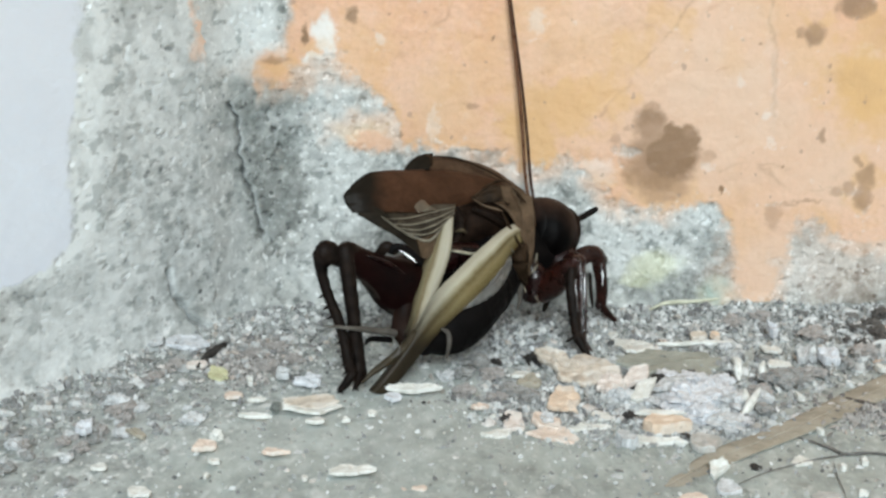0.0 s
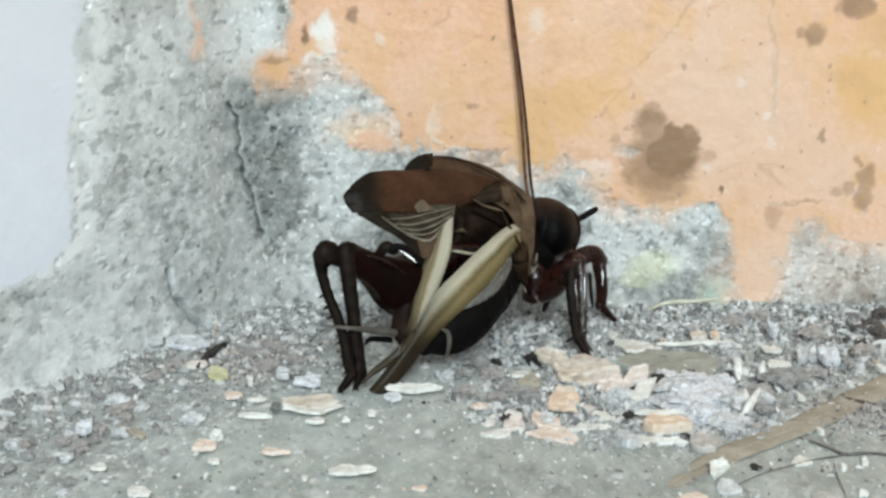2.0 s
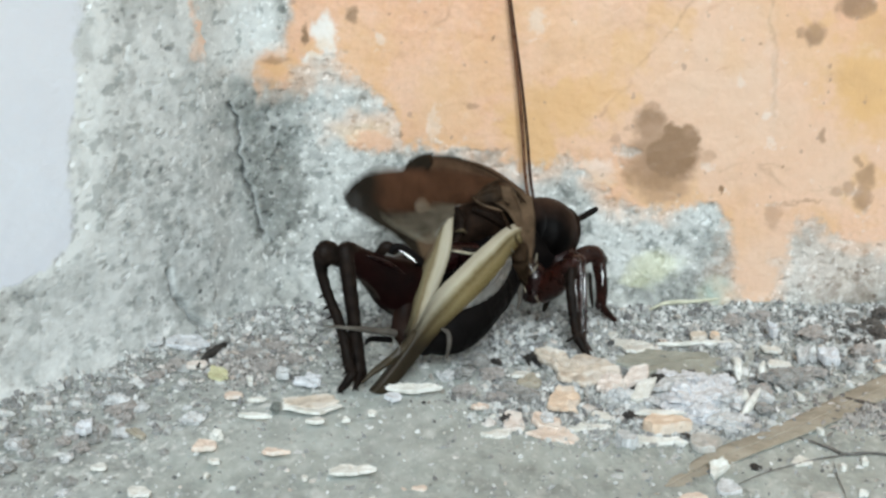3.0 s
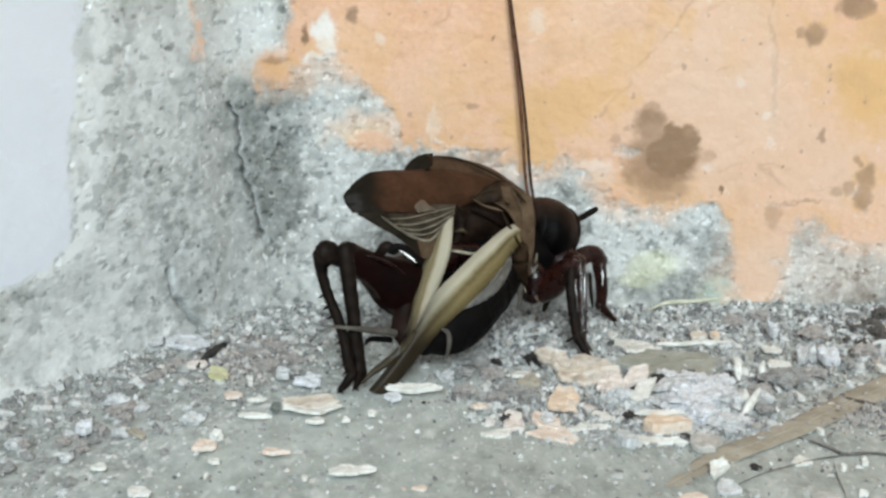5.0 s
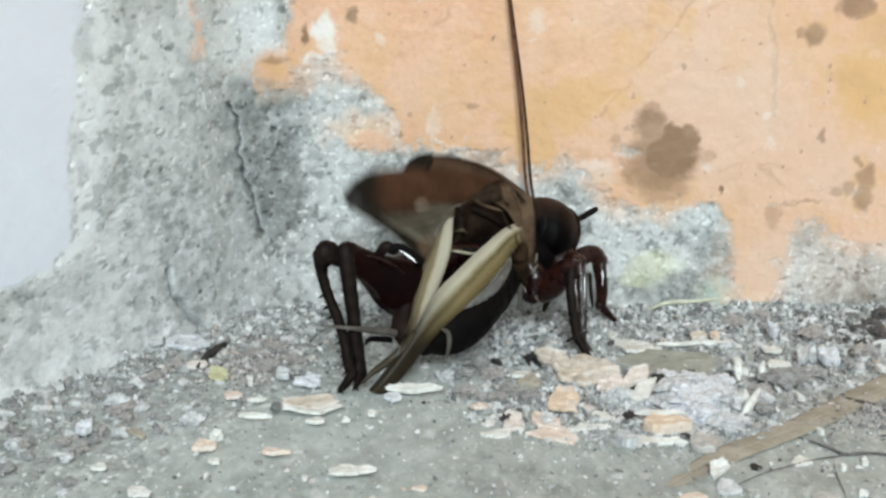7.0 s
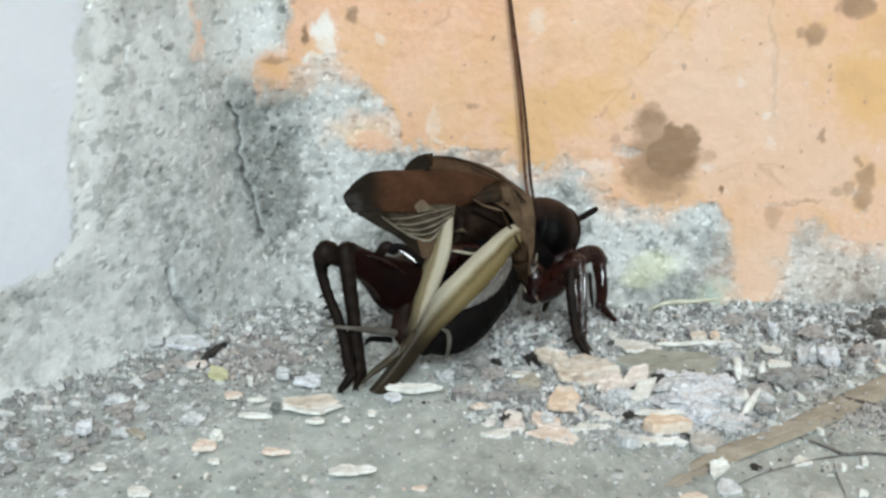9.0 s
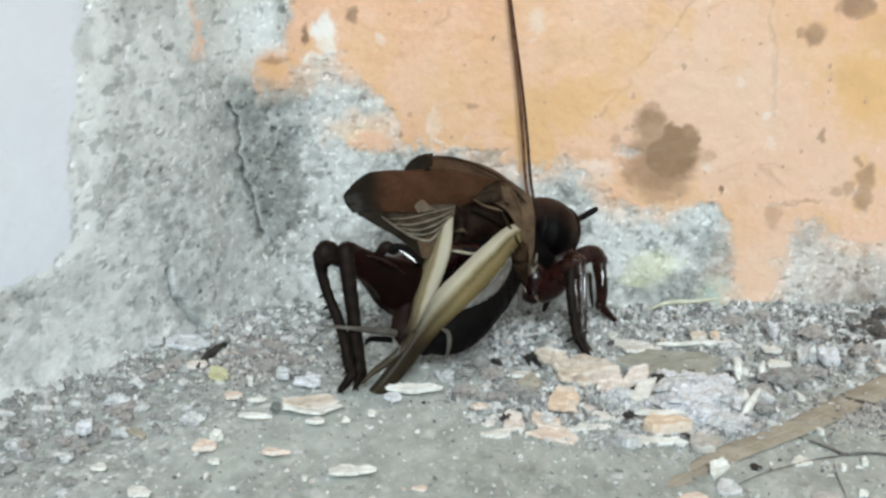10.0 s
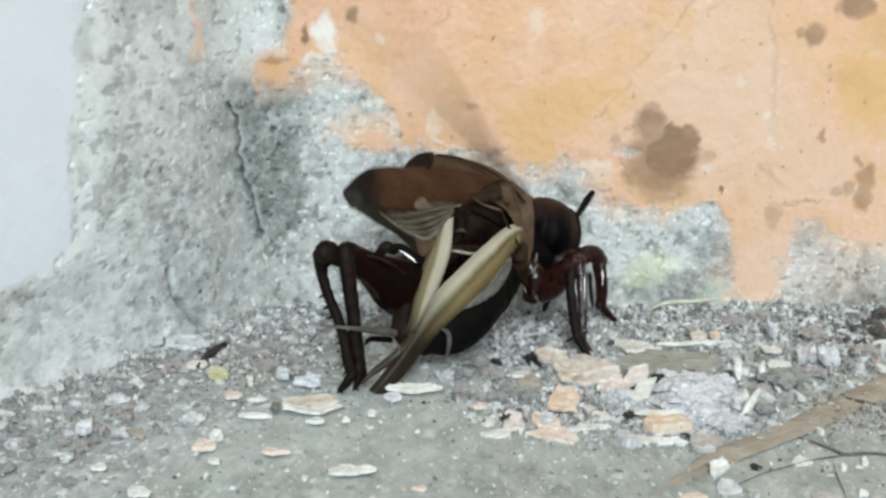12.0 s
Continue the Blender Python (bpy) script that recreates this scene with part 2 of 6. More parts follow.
def wing_material(name, low, high, through_light=0.25, rough=0.4, grain=0.35, soot=None, blotch=0.0, gloss=0.12):
    """Leathery wing; soot: how far out along the wing (mm from its hinge) it turns black."""
    m, p = material(name)
    v = mm_space(m)
    col = ramp(m, noise_tex(m, v, grain, 6), [(0.3, low), (0.7, high)])
    fine = ramp(m, noise_tex(m, v, grain * 7, 4, 0.6), [(0.3, grey(0.72)), (0.7, grey(1.0))])
    col = mix(m, 1.0, col, fine, "MULTIPLY")
    if blotch:
        dark = ramp(m, noise_tex(m, v, 0.75, 5, 0.65), [(0.36, grey(1)), (0.46, grey(0))])
        col = mix(m, calc(m, "MULTIPLY", dark, blotch), col, tuple(0.35 * a for a in low))
    if soot:
        apart = node(m, "ShaderNodeSeparateXYZ")
        link(m, v, apart.inputs[0])
        reach = node(m, "ShaderNodeMapRange")
        reach.inputs["From Min"].default_value, reach.inputs["From Max"].default_value = -soot, -soot - 1.6
        wave = m.node_tree.nodes.new("ShaderNodeMath")
        wave.operation = "MULTIPLY_ADD"
        link(m, noise_tex(m, v, 0.5, 4), wave.inputs[0])
        wave.inputs[1].default_value = 2.0
        link(m, apart.outputs["X"], wave.inputs[2])
        link(m, wave.outputs[0], reach.inputs["Value"])
        col = mix(m, reach.outputs[0], col, (0.014, 0.011, 0.008))
    link(m, col, p.inputs["Base Color"])
    p.inputs["Roughness"].default_value = rough
    p.inputs["Specular IOR Level"].default_value = gloss
    cells = node(m, "ShaderNodeTexVoronoi", Scale=1.6)
    cells.feature = "DISTANCE_TO_EDGE"
    link(m, v, cells.inputs["Vector"])
    link(m, bump(m, ramp(m, cells.outputs["Distance"], [(0.0, grey(1)), (0.1, grey(0))]), 0.15, 0.00004), p.inputs["Normal"])
    thin = node(m, "ShaderNodeBsdfTranslucent")
    link(m, col, thin.inputs["Color"])
    blend = node(m, "ShaderNodeMixShader", Fac=through_light)
    out = m.node_tree.nodes["Material Output"]
    link(m, p.outputs[0], blend.inputs[1])
    link(m, thin.outputs[0], blend.inputs[2])
    link(m, blend.outputs[0], out.inputs["Surface"])
    return m


TEGMEN = wing_material("brown_forewing", (0.040, 0.0185, 0.0095), (0.100, 0.047, 0.026), soot=10.2, gloss=0.07)
TEGMEN_FAR = wing_material("brown_forewing_far", (0.074, 0.041, 0.024), (0.150, 0.090, 0.056), gloss=0.1)
TEGMEN_TIP = wing_material("sooty_forewing_tip", (0.008, 0.0065, 0.005), (0.021, 0.017, 0.012), gloss=0.05)
TEGMEN_MARGIN = wing_material("sooty_forewing_margin", (0.014, 0.011, 0.008), (0.042, 0.033, 0.023), gloss=0.06)
TEGMEN_SIDE = wing_material("grey_brown_forewing_side", (0.080, 0.051, 0.030), (0.185, 0.125, 0.078), grain=0.8, blotch=0.5)
TEGMEN_DARK = wing_material("mottled_dark_forewing_side", (0.014, 0.009, 0.005), (0.060, 0.037, 0.022), grain=0.9, blotch=0.6, gloss=0.03)
HARP = wing_material("ribbed_forewing_field", (0.026, 0.019, 0.012), (0.105, 0.085, 0.062), grain=0.6, blotch=0.7)
PALE_WING = wing_material("cream_hindwing", (0.27, 0.243, 0.165), (0.51, 0.48, 0.38), 0.15, grain=0.5)
DULL_WING = wing_material("brown_hindwing_tip", (0.022, 0.017, 0.010), (0.075, 0.058, 0.034), 0.1, grain=0.7, blotch=0.3)
TAIL = wing_material("grey_brown_tail", (0.060, 0.053, 0.046), (0.14, 0.127, 0.11), 0.05)
VEIN = wing_material("pale_vein", (0.13, 0.112, 0.08), (0.29, 0.26, 0.20), 0.1, grain=0.9)


def pleated_wing(name, bands, stem_from, stem_to):
    """Folded hindwing: coloured bands from edge to edge, streaked lengthwise, turning brown along the stem."""
    m, p = material(name)
    u, w = field(m, "along"), field(m, "across")
    v = mm_space(m)
    place = node(m, "ShaderNodeCombineXYZ")
    link(m, u, place.inputs[0])
    link(m, w, place.inputs[1])
    drawn = node(m, "ShaderNodeMapping")
    drawn.inputs["Scale"].default_value = (2.5, 26.0, 1.0)
    link(m, place.outputs[0], drawn.inputs["Vector"])
    streak = noise_tex(m, drawn.outputs["Vector"], 1.0, 5, 0.65)
    shift = m.node_tree.nodes.new("ShaderNodeMath")
    shift.operation = "MULTIPLY_ADD"
    link(m, noise_tex(m, v, 0.6, 4), shift.inputs[0])
    shift.inputs[1].default_value = 0.16
    link(m, calc(m, "SUBTRACT", w, 0.08), shift.inputs[2])
    col = ramp(m, shift.outputs[0], bands)
    col = mix(m, 1.0, col, ramp(m, streak, [(0.3, (0.66, 0.63, 0.55)), (0.62, (0.88, 0.87, 0.84))]), "MULTIPLY")
    cells = node(m, "ShaderNodeTexVoronoi", Scale=2.4)
    cells.feature = "DISTANCE_TO_EDGE"
    link(m, v, cells.inputs["Vector"])
    col = mix(m, calc(m, "MULTIPLY", ramp(m, cells.outputs["Distance"], [(0.0, grey(1)), (0.08, grey(0))]), 0.08), col, (0.62, 0.58, 0.46))
    reach = node(m, "ShaderNodeMapRange")
    reach.inputs["From Min"].default_value, reach.inputs["From Max"].default_value = stem_from, stem_to
    drift = m.node_tree.nodes.new("ShaderNodeMath")
    drift.operation = "MULTIPLY_ADD"
    link(m, streak, drift.inputs[0])
    drift.inputs[1].default_value = 0.22
    link(m, u, drift.inputs[2])
    link(m, drift.outputs[0], reach.inputs["Value"])
    col = mix(m, reach.outputs[0], col, ramp(m, streak, [(0.3, (0.008, 0.006, 0.0035)), (0.7, (0.042, 0.030, 0.016))]))
    link(m, col, p.inputs["Base Color"])
    p.inputs["Roughness"].default_value = 0.4
    p.inputs["Specular IOR Level"].default_value = 0.25
    link(m, bump(m, streak, 0.4, 0.00006), p.inputs["Normal"])
    thin = node(m, "ShaderNodeBsdfTranslucent")
    link(m, col, thin.inputs["Color"])
    blend = node(m, "ShaderNodeMixShader", Fac=0.18)
    link(m, p.outputs[0], blend.inputs[1])
    link(m, thin.outputs[0], blend.inputs[2])
    link(m, blend.outputs[0], m.node_tree.nodes["Material Output"].inputs["Surface"])
    return m


HINDWING = pleated_wing("tan_and_cream_hindwing", [(0.0, (0.16, 0.125, 0.065)), (0.22, (0.33, 0.285, 0.175)), (0.42, (0.22, 0.175, 0.10)), (0.52, (0.46, 0.43, 0.34)), (0.80, (0.56, 0.54, 0.46)), (1.0, (0.40, 0.37, 0.28))], 0.78, 1.08)
LONG_HINDWING = pleated_wing("cream_and_olive_hindwing", [(0.0, (0.50, 0.475, 0.39)), (0.30, (0.55, 0.525, 0.43)), (0.42, (0.30, 0.265, 0.165)), (0.50, (0.17, 0.13, 0.055)), (0.68, (0.31, 0.255, 0.13)), (0.84, (0.21, 0.165, 0.065)), (1.0, (0.14, 0.105, 0.04))], 0.50, 0.78)


def membrane_material(name, colour, ribbed, clear_part):
    m, p = material(name)
    p.inputs["Base Color"].default_value = (*colour, 1)
    p.inputs["Roughness"].default_value = 0.35
    v = mm_space(m)
    cells = node(m, "ShaderNodeTexVoronoi", Scale=2.2)
    cells.feature = "DISTANCE_TO_EDGE"
    link(m, v, cells.inputs["Vector"])
    net = ramp(m, cells.outputs["Distance"], [(0.03, grey(ribbed)), (0.14, grey(clear_part))])
    clear = node(m, "ShaderNodeBsdfTransparent")
    blend = node(m, "ShaderNodeMixShader")
    link(m, net, blend.inputs[0])
    link(m, clear.outputs[0], blend.inputs[1])
    link(m, p.outputs[0], blend.inputs[2])
    link(m, blend.outputs[0], m.node_tree.nodes["Material Output"].inputs["Surface"])
    return m


MEMBRANE = membrane_material("clear_wing_membrane", (0.40, 0.39, 0.36), 0.30, 0.11)
MIRROR = membrane_material("clear_wing_mirror", (0.19, 0.155, 0.11), 0.36, 0.28)


# ---- numeric noise for the relief, in millimetres ----
def value_noise(x, y, seed):
    rng = np.random.RandomState(seed)
    lattice = rng.rand(256, 256)
    xi, yi = np.floor(x).astype(int), np.floor(y).astype(int)
    fx, fy = x - xi, y - yi
    fx, fy = fx * fx * (3 - 2 * fx), fy * fy * (3 - 2 * fy)
    a, b = lattice[xi % 256, yi % 256], lattice[(xi + 1) % 256, yi % 256]
    c, d = lattice[xi % 256, (yi + 1) % 256], lattice[(xi + 1) % 256, (yi + 1) % 256]
    return (a * (1 - fx) + b * fx) * (1 - fy) + (c * (1 - fx) + d * fx) * fy


def fbm(x, y, size, seed, octaves=4, gain=0.55):
    total, weight, norm = 0.0, 1.0, 0.0
    for k in range(octaves):
        f = 2.03 ** k / size
        total = total + weight * value_noise(x * f + 17.3 * k, y * f + 5.1 * k, seed + k)
        norm += weight
        weight *= gain
    return total / norm


def step(a, lo, hi):
    s = np.clip((a - lo) / (hi - lo), 0, 1)
    return s * s * (3 - 2 * s)


def blobs(x, z, rows, soft=0.25, ragged=0.9, seed=50, size=1.6):
    """Stains: rows of centre, half sizes and strength."""
    wx = x + ragged * (fbm(x, z, size, seed) - 0.5) * 2
    wz = z + ragged * (fbm(x, z, size, seed + 9) - 0.5) * 2
    out = np.zeros_like(x)
    for cx, cz, rx, rz, s in rows:
        d = np.sqrt(((wx - cx) / rx) ** 2 + ((wz - cz) / rz) ** 2)
        out = np.maximum(out, s * (1 - step(d, 1 - soft, 1 + soft)))
    return out


def groove(x, z, pts, width):
    """1 on a broken line through pts, falling to 0 beside it."""
    best = np.full_like(x, 1e9)
    for (ax, az), (bx, bz) in zip(pts, pts[1:]):
        t = np.clip(((x - ax) * (bx - ax) + (z - az) * (bz - az)) / ((bx - ax) ** 2 + (bz - az) ** 2), 0, 1)
        best = np.minimum(best, np.hypot(x - ax - t * (bx - ax), z - az - t * (bz - az)))
    return np.exp(-(best / width) ** 2)


def spaced(lo, hi, pitch, far_lo, far_hi):
    """Fine steps from lo to hi, growing steps out to far_lo and far_hi."""
    mid = list(np.arange(lo, hi + pitch / 2, pitch))
    out, s, a = [], pitch, mid[-1]
    while a < far_hi:
        s *= 1.6
        a = min(a + s, far_hi)
        out.append(a)
    before, s, a = [], pitch, mid[0]
    while a > far_lo:
        s *= 1.6
        a = max(a - s, far_lo)
        before.append(a)
    return np.array(before[::-1] + mid + out)


def sheet(name, co, nu, nv, mat, fields, flip=False):
    """A grid of nu x nv places (millimetres) as one mesh with its stain fields."""
    me = bpy.data.meshes.new(name)
    i = np.arange(nu * nv).reshape(nu, nv)
    quads = np.stack([i[:-1, :-1], i[1:, :-1], i[1:, 1:], i[:-1, 1:]], -1).reshape(-1, 4)
    if flip:
        quads = quads[:, ::-1]
    me.vertices.add(nu * nv)
    me.vertices.foreach_set("co", (co.reshape(-1, 3) * MM).astype(np.float32).ravel())
    n = len(quads)
    me.loops.add(n * 4)
    me.loops.foreach_set("vertex_index", quads.astype(np.int32).ravel())
    me.polygons.add(n)
    me.polygons.foreach_set("loop_start", np.arange(0, n * 4, 4, dtype=np.int32))
    me.polygons.foreach_set("use_smooth", np.ones(n, dtype=bool))
    me.update(calc_edges=True)
    for key, values in fields.items():
        at = me.attributes.new(key, "FLOAT", "POINT")
        at.data.foreach_set("value", values.astype(np.float32).ravel())
    me.materials.append(mat)
    return new(name, me)


def corner_arc(d, most=6.2):
    """Cement drawn round the corner between the walls: 10 mm radius, d along a wall from the corner."""
    t = np.clip(5.77 - d, 0, most)
    return 10.0 - np.sqrt(100.0 - t * t)


def cement_relief(x, z, seed):
    h = 0.6 * (fbm(x, z, 5.0, seed, 3) - 0.5) + 0.34 * (fbm(x, z, 0.9, seed + 20, 4, 0.7) - 0.5)
    return h - 0.35 * step(fbm(x, z, 0.7, seed + 40, 2), 0.72, 0.85)


# ---- back wall: cement with flaking peach paint ----
PAINT_EDGE = [(-17.36, 31.63), (-16.95, 23.57), (-16.68, 21.63), (-15.06, 21.17), (-13.75, 22.3), (-12.2, 23.27), (-10.66, 23.78), (-9.39, 23.47), (-7.37, 21.43), (-4.83, 18.86), (-4.12, 17.31), (-3.61, 15.44), (-1.24, 15.65), (0.83, 15.13), (2.89, 14.6), (6, 13.77), (8.34, 13.24), (9.37, 13.45), (11.17, 14.39), (13, 13.24), (14.33, 11.41), (15.91, 10.3), (18.01, 9.35), (20.61, 9.45), (23.18, 10.51), (25.29, 9.45), (26.39, 7.97), (26.88, 5.83), (27.21, 2.61), (27.81, 0.66), (30.6, 0.72), (31.68, 3.69), (31.86, 6.9), (32.63, 8.29), (34.2, 8.23), (36.08, 7.17), (37.95, 6.26), (43.71, 6.05)]
BROWN_SPOTS = [
    (19.97, 13.87, 3.24, 3.1, 0.72), (20.78, 14.5, 2.51, 2.46, 0.95), (20.92, 16.58, 0.99, 0.8, 0.85), (22.43, 16.37, 0.99, 0.91, 0.85),
    (23.12, 15.75, 0.52, 0.75, 0.8), (18.85, 17.2, 1.41, 1.82, 0.7), (19.11, 18.86, 0.78, 0.64, 0.42), (17.81, 13.24, 1.36, 1.93, 0.5),
    (20.25, 11.35, 2.41, 1.28, 0.5), (24.09, 14.45, 0.84, 0.7, 0.3), (33.54, 25.61, 1.05, 1.02, 0.6), (32.12, 25.61, 0.42, 0.37, 0.5),
    (37.23, 28.03, 1.67, 1.18, 0.7), (34.59, 16.37, 0.42, 0.64, 0.6), (38.17, 14.03, 0.31, 0.48, 0.55), (38.92, 12.61, 0.89, 1.07, 0.6),
    (38.76, 10.61, 0.78, 1.39, 0.58)]
BROWN_MARKS = [
    (37.42, 11.41, 0.63, 0.64, 0.45), (36.25, 11.04, 0.63, 0.43, 0.4), (30.42, 8.92, 0.78, 1.28, 0.35), (33.48, 10.3, 1.57, 0.16, 0.4),
    (31.52, 9.98, 1.31, 0.16, 0.35), (-8.13, 27.22, 0.52, 0.7, 0.75), (-12.42, 25.61, 0.31, 0.91, 0.9), (4.63, 25.1, 0.16, 0.27, 0.9),
    (2.57, 19.07, 0.58, 0.32, 0.5), (-3.81, 16.37, 0.16, 0.27, 0.8), (28.69, 24.64, 0.16, 0.16, 0.8), (31.22, 13.35, 0.26, 0.16, 0.8),
    (25.59, 11.3, 0.21, 0.32, 0.9), (-4.77, 27.37, 0.16, 0.16, 0.7), (-15.01, 23.27, 1.26, 0.37, 0.5), (34.95, 22.81, 0.26, 0.27, 0.5),
    (15.68, 16.01, 0.52, 0.37, 0.4), (16.9, 17, 0.42, 0.27, 0.35), (30.1, 21.53, 0.3, 3.2, 0.16)]
OCHRE_CLOUDS = [
    (38.98, 21.02, 4.08, 3.96, 1), (39.91, 18.19, 3.14, 2.14, 0.6), (38.84, 26.36, 1.78, 2.35, 0.6), (33.54, 25.61, 1.31, 1.28, 0.6),
    (38.95, 11.93, 1.26, 2.67, 0.5), (11.1, 18.96, 4.08, 2.25, 0.8), (15.06, 21.02, 2.51, 2.46, 0.7), (7.79, 15.85, 2.51, 3.85, 0.85),
    (17.24, 23.98, 1.88, 2.25, 0.55), (20.22, 27.02, 2.09, 1.6, 0.5), (-6.83, 24.08, 3.14, 3.21, 0.35), (0.82, 19.48, 3.14, 4.28, 0.35),
    (4.39, 23.06, 2.09, 3.21, 0.35), (-9.46, 18.45, 1.57, 3.21, 0.3), (-14.52, 22.55, 2.35, 1.6, 0.6), (20.03, 11.67, 3.14, 2.14, 0.45)]
CHALK_SPOTS = [
    (-10.74, 25.71, 1.05, 1.6, 1), (-10.5, 24.29, 0.58, 0.96, 0.9), (-11.85, 23.37, 1.05, 0.48, 1), (-5.7, 25.2, 0.52, 0.48, 0.5),
    (8.44, 26.72, 0.84, 0.96, 0.5), (-0.82, 17.67, 0.42, 1.71, 0.45), (30.12, 21.02, 0.37, 4.01, 0.1), (29.62, 25.61, 0.52, 2.14, 0.1),
    (38.33, 23.57, 1.15, 0.96, 0.3), (29.52, 18.19, 0.31, 0.37, 0.4), (24.48, 13.51, 0.47, 0.43, 0.3), (13.78, 12.72, 2.09, 1.28, 0.4)]
PALE_PATCHES = [(-17.54, 25.58, 3.11, 3.88, 1), (16.01, 6.84, 5.79, 3.16, 0.5), (23.83, 7.91, 2.12, 2.12, 0.55), (-11.02, 18.41, 3.11, 4.66, 0.45), (-9.05, 11.62, 3.13, 4.69, 0.4),
                (33.43, 3.62, 3.23, 2.69, 0.35), (21.32, 4.43, 0.64, 0.74, 1), (25.1, 4.43, 0.43, 0.48, 1), (24.6, 8.17, 0.53, 0.74, 1), (33.57, 3.89, 0.43, 0.43, 1), (26.24, 3.35, 0.37, 0.32, 1)]
DIRT_SHADE_PATCHES = [(-17.41, 19.24, 1.7, 3.6, 0.75), (-17.07, 13.56, 1.8, 4, 0.72), (-15.73, 8.96, 1.2, 2.4, 0.7), (-14.67, 20.25, 2.6, 2.0, 0.75), (-14.66, 15.33, 2.4, 3.0, 0.75),
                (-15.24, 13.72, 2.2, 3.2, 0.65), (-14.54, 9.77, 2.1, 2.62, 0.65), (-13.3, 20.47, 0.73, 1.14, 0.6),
                # the entry at x 40.5 is the shaded right wall foot, put into colour
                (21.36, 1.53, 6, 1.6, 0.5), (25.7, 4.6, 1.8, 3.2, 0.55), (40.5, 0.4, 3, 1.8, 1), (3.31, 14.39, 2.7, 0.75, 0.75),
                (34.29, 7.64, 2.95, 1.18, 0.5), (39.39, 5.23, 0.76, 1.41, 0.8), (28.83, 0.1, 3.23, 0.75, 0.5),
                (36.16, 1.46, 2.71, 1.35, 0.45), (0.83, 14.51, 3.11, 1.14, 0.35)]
MOSS_PATCHES = [(19.75, 4.05, 2.22, 1.59, 0.8), (18.2, 3.08, 1.85, 0.79, 0.7), (-7.44, 16.59, 2.07, 0.93, 0.5), (25.36, 1.46, 1.71, 1.18, 0.35)]

CORNER_CRACK = [(-19.02, 19.83), (-18.46, 18.22), (-18.06, 16.53), (-18.35, 15.3), (-17.95, 13.18), (-17.36, 11.01), (-16.84, 8.74), (-16.49, 7.42)]
BLUSH_CLOUDS = [(25.96, 19.99, 9.41, 10.16, 0.95), (32.91, 13.77, 7.32, 4.81, 0.85), (20.62, 9.03, 3.14, 2.14, 0.5), (29.14, 4.23, 2.61, 3.75, 0.4), (-1.23, 18.96, 3.14, 3.21, 0.4), (13.28, 25.61, 3.14, 2.67, 0.35), (26.23, 26.62, 6.28, 3.21, 0.5), (29.41, 4.23, 3.6, 5, 0.95)]

xs = spaced(-24, 46, 0.13, -600, 2000)
zs = spaced(-1.5, 36, 0.13, -12, 2400)
X, Z = np.meshgrid(xs, zs, indexing="ij")
edge_x, edge_z = [p[0] for p in PAINT_EDGE], [p[1] for p in PAINT_EDGE]
wx = X + 1.2 * (fbm(X, Z, 1.6, 3) - 0.5)
wz = Z + 1.7 * (fbm(X, Z, 1.3, 4, 5, 0.66) - 0.5)
over = wz - np.interp(wx, edge_x, edge_z)
fade = 0.7 + 3.2 * np.exp(-((X - 28.8) / 3.0) ** 2) * step(10 - Z, 0, 4) + 1.3 * np.exp(-((X + 15.5) / 2.2) ** 2)
coat = step(over + 2.4 * (fbm(X, Z, 0.8, 5, 3, 0.7) - 0.5), -fade, fade)
coat = np.maximum(coat, blobs(X, Z, [(-6.67, 16.02, 2.33, 0.83, 0.8)], 0.3, 1.2, 61))
coat = coat * (1 - blobs(X, Z, [(3.31, 14.39, 2.6, 0.6, 0.75), (11.23, 11.62, 0.83, 2.61, 0.7), (16.88, 14.51, 1.36, 0.73, 0.5), (9.14, 12.77, 1.56, 0.62, 0.8), (31.04, 4.16, 0.54, 0.96, 0.7), (-15.98, 27.1, 2.27, 3.72, 1)], 0.3, 1.3, 63))
blur = np.cumsum(np.pad(coat, ((7, 7), (0, 0)), mode="edge"), axis=0)
blur = (blur[13:] - np.vstack([np.zeros((1, coat.shape[1])), blur[:-14]])) / 14
blur = step(blur[:len(xs)] + 0.9 * (fbm(X, Z, 1.1, 96, 4, 0.65) - 0.5), 0.15, 0.85)
soft_zone = np.maximum(step(9 - Z, 0, 3) * step(X, 22, 25), np.exp(-((X + 15) / 2.6) ** 2))
coat = coat * (1 - soft_zone) + blur * soft_zone
brown = np.maximum(blobs(X, Z, BROWN_SPOTS, 0.3, 0.5, 70, 0.9), blobs(X, Z, BROWN_MARKS, 0.35, 0.35, 71, 0.5))
brown = np.maximum(brown, 0.10 * step(fbm(X, Z, 3.0, 75), 0.62, 0.8))
brown = np.clip(brown * (0.84 + 0.55 * fbm(X, Z, 1.4, 86)), 0, 1)
blush = blobs(X, Z, BLUSH_CLOUDS, 0.7, 2.0, 94, 3.0) * (0.55 + 0.7 * fbm(X, Z, 3.5, 95))
ochre = np.maximum(blobs(X, Z, OCHRE_CLOUDS, 0.5, 2.4, 72), 0.3 * step(fbm(X, Z, 8.0, 76), 0.5, 0.75))
ochre = np.maximum(ochre, 0.45 * np.exp(-((over - 0.6) / 1.3) ** 2) * step(fbm(X, Z, 2.5, 82), 0.35, 0.65))
